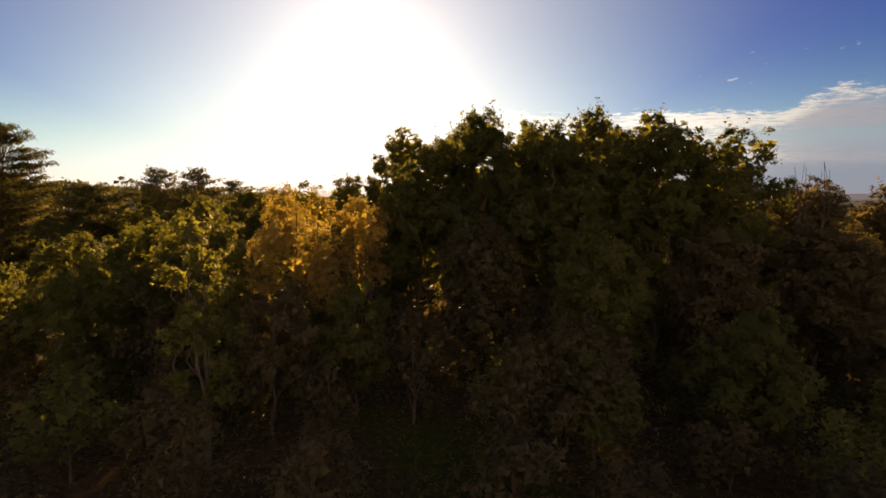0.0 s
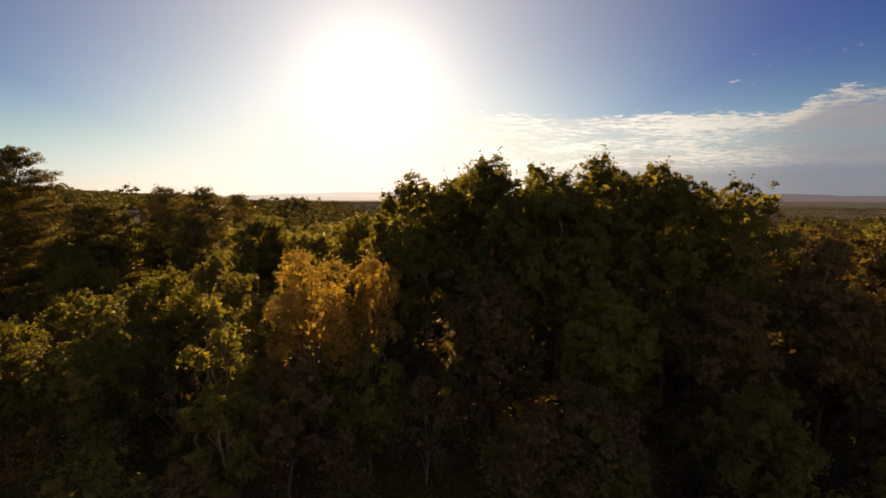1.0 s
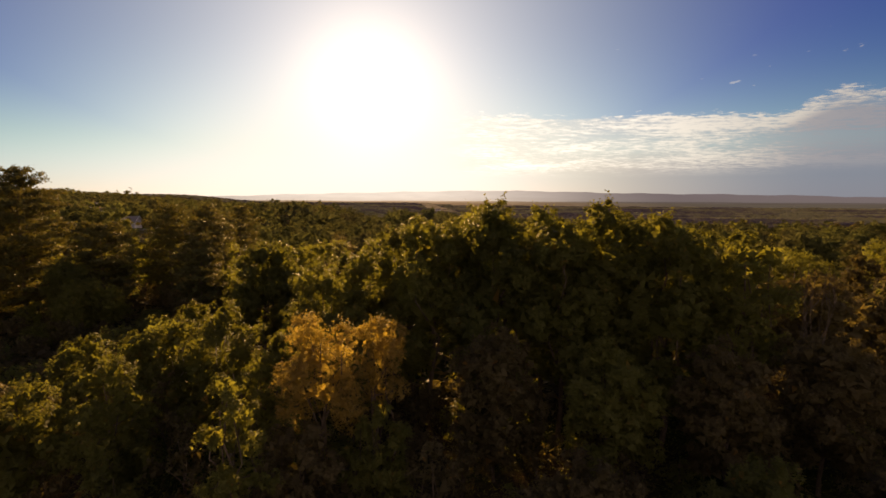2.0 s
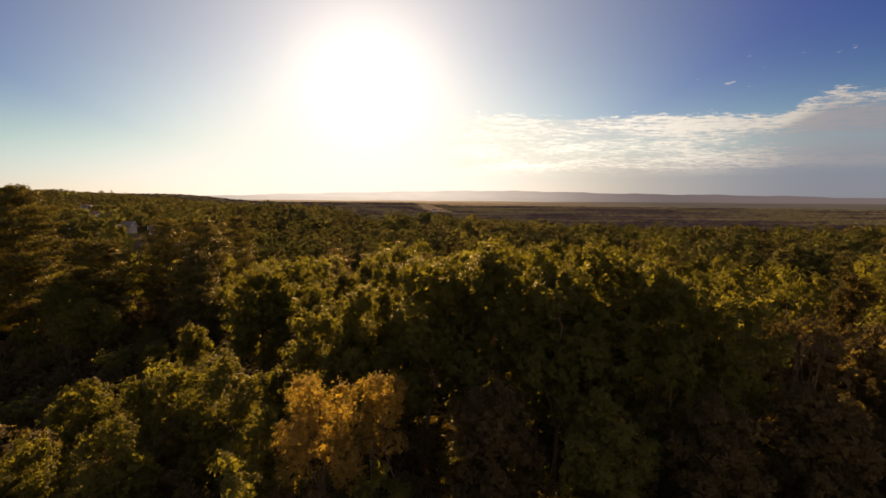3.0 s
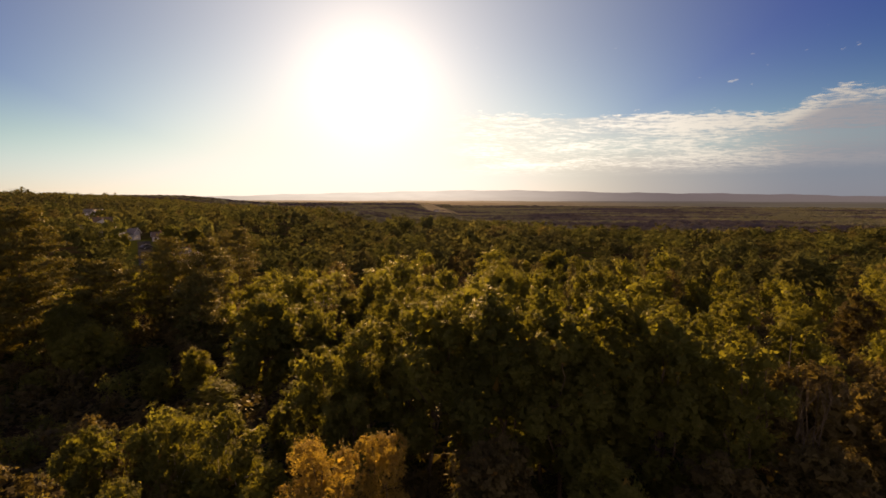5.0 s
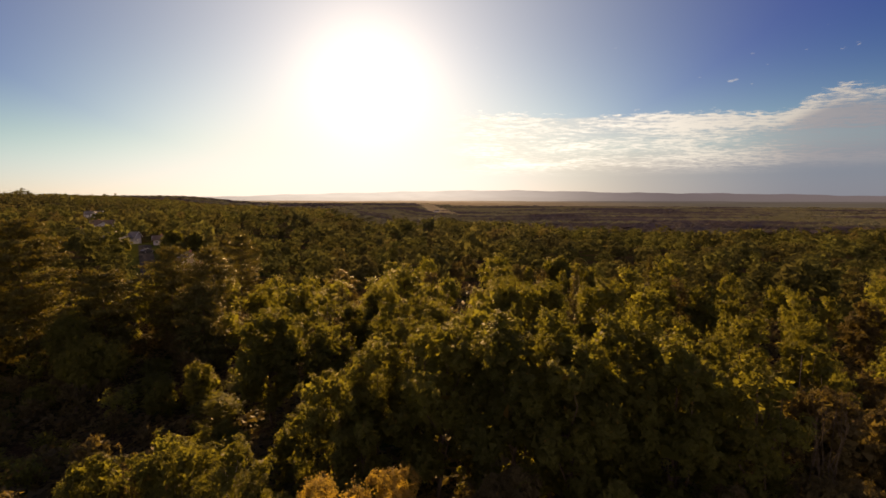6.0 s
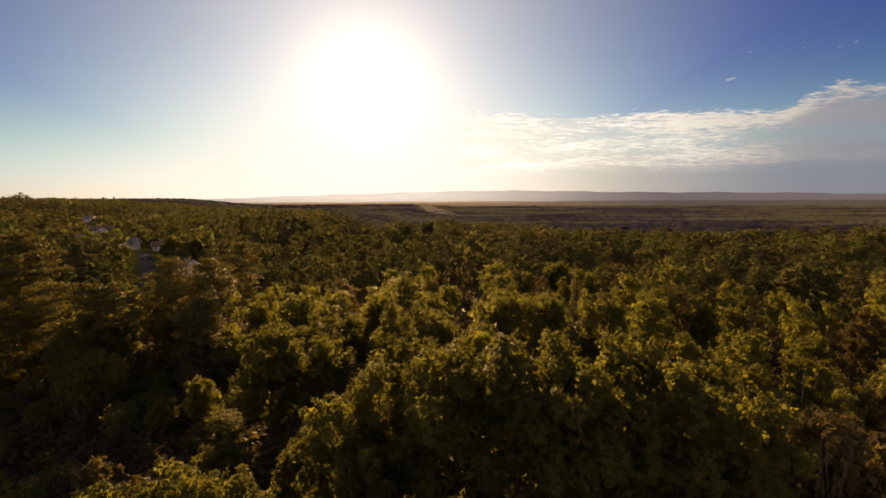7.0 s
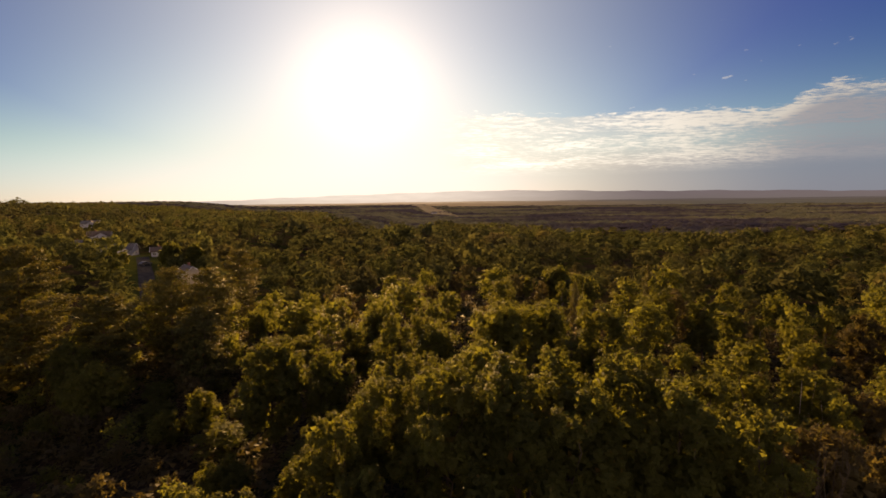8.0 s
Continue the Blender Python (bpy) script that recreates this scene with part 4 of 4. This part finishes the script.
        tagged(ob, "dense green broadleaf woods over the valley", "woods", kind="stuff")


far_woods()


def undergrowth():
    """Shrubs between the near trees, and herbs on the floor."""
    rnd = random.Random(9)
    near_spots = scatter(rnd, 12, 36, 2.6, radians(60), 0.2)
    far_spots = [p for p in scatter(rnd, 36, 96, 3.2, radians(60), 0.1) if hollow(*p) or (p[0] < -26 and p[1] < 82)]
    for spots, leaves, leaf, seed in ((near_spots, 800, 0.16, 200), (far_spots, 400, 0.26, 210)):
        kinds = [broadleaf("shrub", seed + i, h, r, leaves, leaf, mat, label, "shrubs under the trees", low=0.05, lobes=7, sprigs=10, clump=12, limb_parts=False, category="shrub")
                 for i, (h, r, mat, label) in enumerate(((3.2, 1.5, LEAF_GREEN, "green shrub in the shade of trees"), (4.2, 1.5, LEAF_DULL_SHADE, "tall dull green shrub under trees"), (2.4, 1.4, LEAF_DULL_SHADE, "low brownish shrub on forest floor")))]
        used = set()
        for x, y in spots:
            k = rnd.randrange(3)
            s = rnd.uniform(0.7, 1.25)
            m = pose(x, y, float(ground_z(x, y)), 0, 0, rnd.uniform(0, 360)) @ Matrix.Diagonal((s, s, s, 1))
            if k not in used:
                used.add(k)
                kinds[k].matrix_world = m
            else:
                copy_thing(kinds[k], Matrix.Identity(4)).matrix_basis = m
    rng = np.random.default_rng(10)
    r, a = np.sqrt(rng.uniform(0, 34.0 ** 2, 70000)), rng.uniform(-math.pi, math.pi, 70000)
    x, y = r * np.sin(a), r * np.cos(a) + 2
    points = np.stack((x, y, ground_z(x, y) + rng.uniform(0.05, 0.6, len(x))), axis=1)
    ob = link_mesh("herbs", *leaf_arrays(rng, points, np.tile((0, 0, 1.0), (len(x), 1)), 0.15, 0.4), LEAF_GREEN)
    tagged(ob, "ferns and low herbs on the forest floor", "herbs", kind="stuff")
    r, a = np.sqrt(rng.uniform(34.0 ** 2, 120.0 ** 2, 70000)), rng.uniform(-1.0, 1.0, 70000)
    x, y = r * np.sin(a), r * np.cos(a)
    tall = 0.5 + 2.2 * np.abs(np.sin(x * 0.41 + np.sin(y * 0.3)) * np.cos(y * 0.37 + 0.5))
    points = np.stack((x, y, ground_z(x, y) + rng.uniform(0.1, 1.0, len(x)) * tall), axis=1)
    ob = link_mesh("underwood", *leaf_arrays(rng, points, np.tile((0, 0, 1.0), (len(x), 1)), 0.6, 0.8), LEAF_DULL_SHADE)
    tagged(ob, "brushwood and saplings between the trees", "underwood", kind="stuff")


undergrowth()


# ---------------------------------------------------------------- houses and gardens on the left
WALL_PALE = rough_material("pale_siding", (0.36, 0.37, 0.42), (0.47, 0.48, 0.53), 1.2, 0.7, 0.2, (0.3, 0.3, 6.0), 4.0)
WALL_TAN = rough_material("tan_siding", (0.38, 0.33, 0.26), (0.50, 0.44, 0.35), 1.2, 0.7, 0.2, (0.3, 0.3, 6.0), 4.0)
SHINGLE = rough_material("grey_shingles", (0.10, 0.095, 0.09), (0.20, 0.19, 0.18), 2.0, 0.85, 0.5)
SHINGLE_BROWN = rough_material("brown_shingles", (0.11, 0.08, 0.06), (0.20, 0.15, 0.11), 2.0, 0.85, 0.5)
TRIM = rough_material("white_trim", (0.70, 0.70, 0.68), (0.80, 0.80, 0.78), 3.0, 0.5, 0.1)
BRICK = rough_material("chimney_brick", (0.20, 0.09, 0.06), (0.32, 0.16, 0.11), 6.0, 0.9, 0.4)
ASPHALT = rough_material("asphalt", (0.045, 0.045, 0.045), (0.085, 0.083, 0.08), 0.8, 0.85, 0.3, spec=0)
LAWN = rough_material("lawn_grass", (0.04, 0.055, 0.015), (0.085, 0.095, 0.025), 0.5, 0.95, 0.6, spec=0)
RUBBER = rough_material("rubber", (0.02, 0.02, 0.02), (0.035, 0.035, 0.035), 5.0, 0.8, 0.1)
CAR_PAINT = rough_material("grey_paint", (0.09, 0.09, 0.10), (0.12, 0.12, 0.13), 4.0, 0.3, 0.0, spec=0.6)


def glass_material():
    m, n = material("window_glass")
    wave = n.noise(n.add("ShaderNodeTexCoord").outputs["Object"], 1.5, 2.0)
    tint = n.blend(wave, (0.02, 0.025, 0.03, 1), (0.04, 0.045, 0.05, 1))
    skin = n.add("ShaderNodeBsdfPrincipled", {"Base Color": tint, "Roughness": 0.06, "Specular IOR Level": 0.8})
    n.plug(n.add("ShaderNodeOutputMaterial").inputs["Surface"], skin.outputs[0])
    return m


GLASS = glass_material()


def box_mesh(x0, x1, y0, y1, z0, z1, soft=0.0):
    bm = bmesh.new()
    bmesh.ops.create_cube(bm, size=1.0, matrix=Matrix.Translation(((x0 + x1) / 2, (y0 + y1) / 2, (z0 + z1) / 2)) @ Matrix.Diagonal((x1 - x0, y1 - y0, z1 - z0, 1)))
    if soft:
        bmesh.ops.bevel(bm, geom=bm.edges[:], offset=soft, segments=2, affect="EDGES")
    return bm


def gable_wall(x0, x1, y0, y1, eaves, ridge, along_x=True):
    """A house body: four walls and two gables, closed."""
    bm = bmesh.new()
    ym, xm = (y0 + y1) / 2, (x0 + x1) / 2
    low = [bm.verts.new(p) for p in ((x0, y0, -0.5), (x1, y0, -0.5), (x1, y1, -0.5), (x0, y1, -0.5))]
    top = [bm.verts.new(p) for p in ((x0, y0, eaves), (x1, y0, eaves), (x1, y1, eaves), (x0, y1, eaves))]
    peak = [bm.verts.new(p) for p in (((x0, ym, ridge), (x1, ym, ridge)) if along_x else ((xm, y0, ridge), (xm, y1, ridge)))]
    bm.faces.new(low[::-1])
    if along_x:
        shapes = ((low[0], low[1], top[1], top[0]), (low[1], low[2], top[2], peak[1], top[1]), (low[2], low[3], top[3], top[2]),
                  (low[3], low[0], top[0], peak[0], top[3]), (top[0], top[1], peak[1], peak[0]), (top[2], top[3], peak[0], peak[1]))
    else:
        shapes = ((low[0], low[1], top[1], peak[0], top[0]), (low[1], low[2], top[2], top[1]), (low[2], low[3], top[3], peak[1], top[2]),
                  (low[3], low[0], top[0], top[3]), (top[1], top[2], peak[1], peak[0]), (top[3], top[0], peak[0], peak[1]))
    for f in shapes:
        bm.faces.new(f)
    return bm


def gable_roof(x0, x1, y0, y1, eaves, ridge, along_x=True, over=0.45, thick=0.2):
    """Two sloping slabs with overhang."""
    bm = bmesh.new()
    if not along_x:
        x0, x1, y0, y1 = y0, y1, -x1, -x0
    ym = (y0 + y1) / 2
    slope = (ridge - eaves) / (ym - y0)
    section = [(y0 - over, eaves - slope * over + 0.05), (ym, ridge + 0.05), (y1 + over, eaves - slope * over + 0.05),
               (y1 + over, eaves - slope * over + 0.05 + thick), (ym, ridge + 0.05 + thick), (y0 - over, eaves - slope * over + 0.05 + thick)]
    ends = [[bm.verts.new((x, y, z) if along_x else (-y, x, z)) for y, z in section] for x in (x0 - over, x1 + over)]
    a, b = ends
    for i in range(6):
        j = (i + 1) % 6
        bm.faces.new((a[i], a[j], b[j], b[i]))
    for e, flip in ((a, 1), (b, -1)):
        bm.faces.new([e[k] for k in (0, 1, 4, 5)][::flip])
        bm.faces.new([e[k] for k in (1, 2, 3, 4)][::flip])
    bmesh.ops.recalc_face_normals(bm, faces=bm.faces[:])
    return bm


def add_window(root, x, z, y, w=1.1, h=1.3, face="y"):
    """A framed window on a wall that faces -y (or +x)."""
    put = (lambda a0, a1, d0, d1, z0, z1: box_mesh(a0, a1, y - d1, y - d0, z0, z1)) if face == "y" else (lambda a0, a1, d0, d1, z0, z1: box_mesh(y + d0, y + d1, a0, a1, z0, z1))
    frame_bm = bmesh.new()
    t = 0.1
    for box in ((x - w / 2, x + w / 2, 0, 0.06, z, z + t), (x - w / 2, x + w / 2, 0, 0.06, z + h - t, z + h),
                (x - w / 2, x - w / 2 + t, 0, 0.06, z + t, z + h - t), (x + w / 2 - t, x + w / 2, 0, 0.06, z + t, z + h - t),
                (x - 0.03, x + 0.03, 0, 0.05, z + t, z + h - t)):
        piece = put(*box)
        me = bpy.data.meshes.new("piece")
        piece.to_mesh(me)
        piece.free()
        frame_bm.from_mesh(me)
        bpy.data.meshes.remove(me)
    window = part("window", frame_bm, TRIM, root)
    part("pane", put(x - w / 2 + t, x + w / 2 - t, 0.004, 0.02, z + t, z + h - t), GLASS, window)


def house(x, y, turn, length, depth, eaves, ridge, label, wall, roof, wing=True, floors=2):
    root = tagged(new("house"), label, "house")
    h, d = length / 2, depth / 2
    part("wall", gable_wall(-h, h, -d, d, eaves, ridge), wall, root)
    part("roof", gable_roof(-h, h, -d, d, eaves, ridge), roof, root)
    if wing:
        wx0, wx1, wy = h - 6.2, h - 0.3, -d - 3.0
        part("wing_wall", gable_wall(wx0, wx1, wy, -d + 1.0, eaves - 0.1, ridge - 0.4, False), wall, root)
        part("wing_roof", gable_roof(wx0, wx1, wy, -d + 1.0, eaves - 0.1, ridge - 0.4, False), roof, root)
    for level in range(floors):
        z = 0.9 + level * 2.6
        for k in range(4):
            wxk = -h + length * (k + 0.5) / 4
            if wing and wxk > h - 6.6:
                continue
            add_window(root, wxk, z, -d)
        if wing:
            for wxk in (h - 4.7, h - 1.9):
                add_window(root, wxk, z, -d - 3.0)
        add_window(root, 0.0, z, h, face="x")
    for side in (-1, 1):                                  # white boards along the gable edges
        for slope in (-1, 1):
            bm = box_mesh(-0.04, 0.04, 0.0, math.hypot(d + 0.5, (ridge - eaves) * (d + 0.5) / d), -0.1, 0.16)
            bmesh.ops.transform(bm, verts=bm.verts[:], matrix=pose(side * (h + 0.50), 0, ridge + 0.06, 0, 0, 180 if slope < 0 else 0) @ pose(0, 0, 0, -math.degrees(math.atan2(ridge - eaves, d))))
            part("bargeboard", bm, TRIM, root)
    part("door", box_mesh(-0.5, 0.45, -d - 0.07, -d - 0.003, 0.0, 2.1, 0.02), SHINGLE_BROWN, root)
    part("chimney", box_mesh(-h * 0.4 - 0.35, -h * 0.4 + 0.35, 0.3, 1.0, ridge - 1.6, ridge + 0.9, 0.02), BRICK, root)
    root.matrix_world = pose(x, y, float(ground_z(x, y)) + 0.1, 0, 0, turn)
    return root


def car(x, y, turn, label, paint):
    root = tagged(new("car"), label, "car")
    bm = bmesh.new()
    side = ((-2.1, 0.35), (2.1, 0.35), (2.15, 0.75), (1.15, 0.95), (0.55, 1.42), (-1.0, 1.45), (-1.7, 0.98), (-2.15, 0.85))
    a, b = ([bm.verts.new((px, py, pz)) for px, pz in side] for py in (-0.85, 0.85))
    bm.faces.new(a), bm.faces.new(b[::-1])
    for i in range(8):
        bm.faces.new((a[i], b[i], b[(i + 1) % 8], a[(i + 1) % 8]))
    bmesh.ops.recalc_face_normals(bm, faces=bm.faces[:])
    bmesh.ops.bevel(bm, geom=bm.edges[:], offset=0.06, segments=2, affect="EDGES")
    part("body", bm, paint, root)
    part("windscreen", box_mesh(-0.9, 0.45, -0.87, 0.87, 1.02, 1.34, 0.03), GLASS, root)
    for wx in (-1.3, 1.3):
        for wy in (-0.82, 0.82):
            bm = bmesh.new()
            bmesh.ops.create_cone(bm, cap_ends=True, segments=18, radius1=0.33, radius2=0.33, depth=0.22, matrix=pose(wx, wy, 0.33, 90))
            wheel = part("wheel", bm, RUBBER, root)
            bm = bmesh.new()
            bmesh.ops.create_cone(bm, cap_ends=True, segments=12, radius1=0.2, radius2=0.17, depth=0.26, matrix=pose(wx, wy, 0.33, 90))
            part("rim", bm, TRIM, wheel)
    root.matrix_world = pose(x, y, float(ground_z(x, y)) + 0.22, 0, 0, turn)
    return root


def garden_sheet(name, mat, label, u0, u1, v0, v1, lift, ragged):
    """A sheet laid on the land along the line of gardens."""
    nu, nv = 40, 14
    u, v = np.meshgrid(np.linspace(u0, u1, nu), np.linspace(v0, v1, nv), indexing="ij")
    v = v + ragged * np.sin(u * 0.21) * np.sign(v - (v0 + v1) / 2)
    x, y = -0.55 * u + 0.835 * v, 0.835 * u + 0.55 * v
    z = ground_z(x, y) + lift
    i, j = np.meshgrid(np.arange(nu - 1), np.arange(nv - 1), indexing="ij")
    q = (i * nv + j).ravel()
    ob = link_mesh(name, np.stack((x, y, z), axis=2).reshape(-1, 3), np.stack((q, q + nv, q + nv + 1, q + 1), axis=1), mat, smooth=True)
    return tagged(ob, label, name, kind="structure")


garden_sheet("lawn", LAWN, "mown green lawn between the houses", 150, 250, -5, 11, 0.14, 1.5)
garden_sheet("road", ASPHALT, "grey asphalt drive between the lawns", 140, 236, 1.0, 5.5, 0.20, 0.0)
house(-144, 209, 12, 13.5, 7.0, 2.9, 5.0, "low pale grey-blue house with a front gable wing", WALL_PALE, SHINGLE, True, 1)
house(-176, 230, 24, 9.0, 6.5, 2.9, 5.0, "pale grey-blue house with a gable half hidden by trees", WALL_PALE, SHINGLE, False, 1)
house(-86, 158, -46, 8.0, 6.0, 3.0, 5.2, "tan house with pale shingled gable roof", WALL_TAN, SHINGLE, False, 1)
house(-190, 262, 20, 10.5, 7.0, 4.8, 7.0, "pale grey-blue two-storey house half hidden by trees", WALL_PALE, SHINGLE_BROWN)
house(-122.5, 207, 30, 10.0, 7.0, 2.5, 4.0, "low pale grey-blue house with brown roof behind trees", WALL_PALE, SHINGLE_BROWN, False, 1)
house(-290, 390, 15, 12.0, 8.0, 5.4, 7.8, "distant pale grey-blue house on the wooded hillside", WALL_PALE, SHINGLE)
car(-111.6, 176, 70, "dark grey car parked on the drive", CAR_PAINT)


# ---------------------------------------------------------------- field and farm in the plain
HAY = rough_material("pale_hay_field", (0.30, 0.26, 0.16), (0.44, 0.38, 0.24), 0.02, 0.95, 0.2, spec=0)


def far_field():
    y = np.repeat(np.linspace(1255, 2980, 30), 5)
    side = np.tile(np.linspace(-1, 1, 5), 30)
    x = 25 - 0.097 * (y - 1300) + side * (30 + 0.02 * (y - 1300))
    z = ground_z(x, y) + far_swell(x, y) + 7.5
    i, j = np.meshgrid(np.arange(29), np.arange(4), indexing="ij")
    q = (i * 5 + j).ravel()
    ob = link_mesh("field", np.stack((x, y, z), axis=1), np.stack((q, q + 1, q + 6, q + 5), axis=1), HAY, smooth=True)
    tagged(ob, "pale mown hay field in the far plain", "field", kind="structure")
    barn = house(-28, 1560, 10, 16.0, 9.0, 4.0, 7.5, "distant white farm building on a field", WALL_PALE, SHINGLE, False, 1)
    barn.location.z += float(far_swell(-28.0, 1560.0)) + 7.5


far_field()
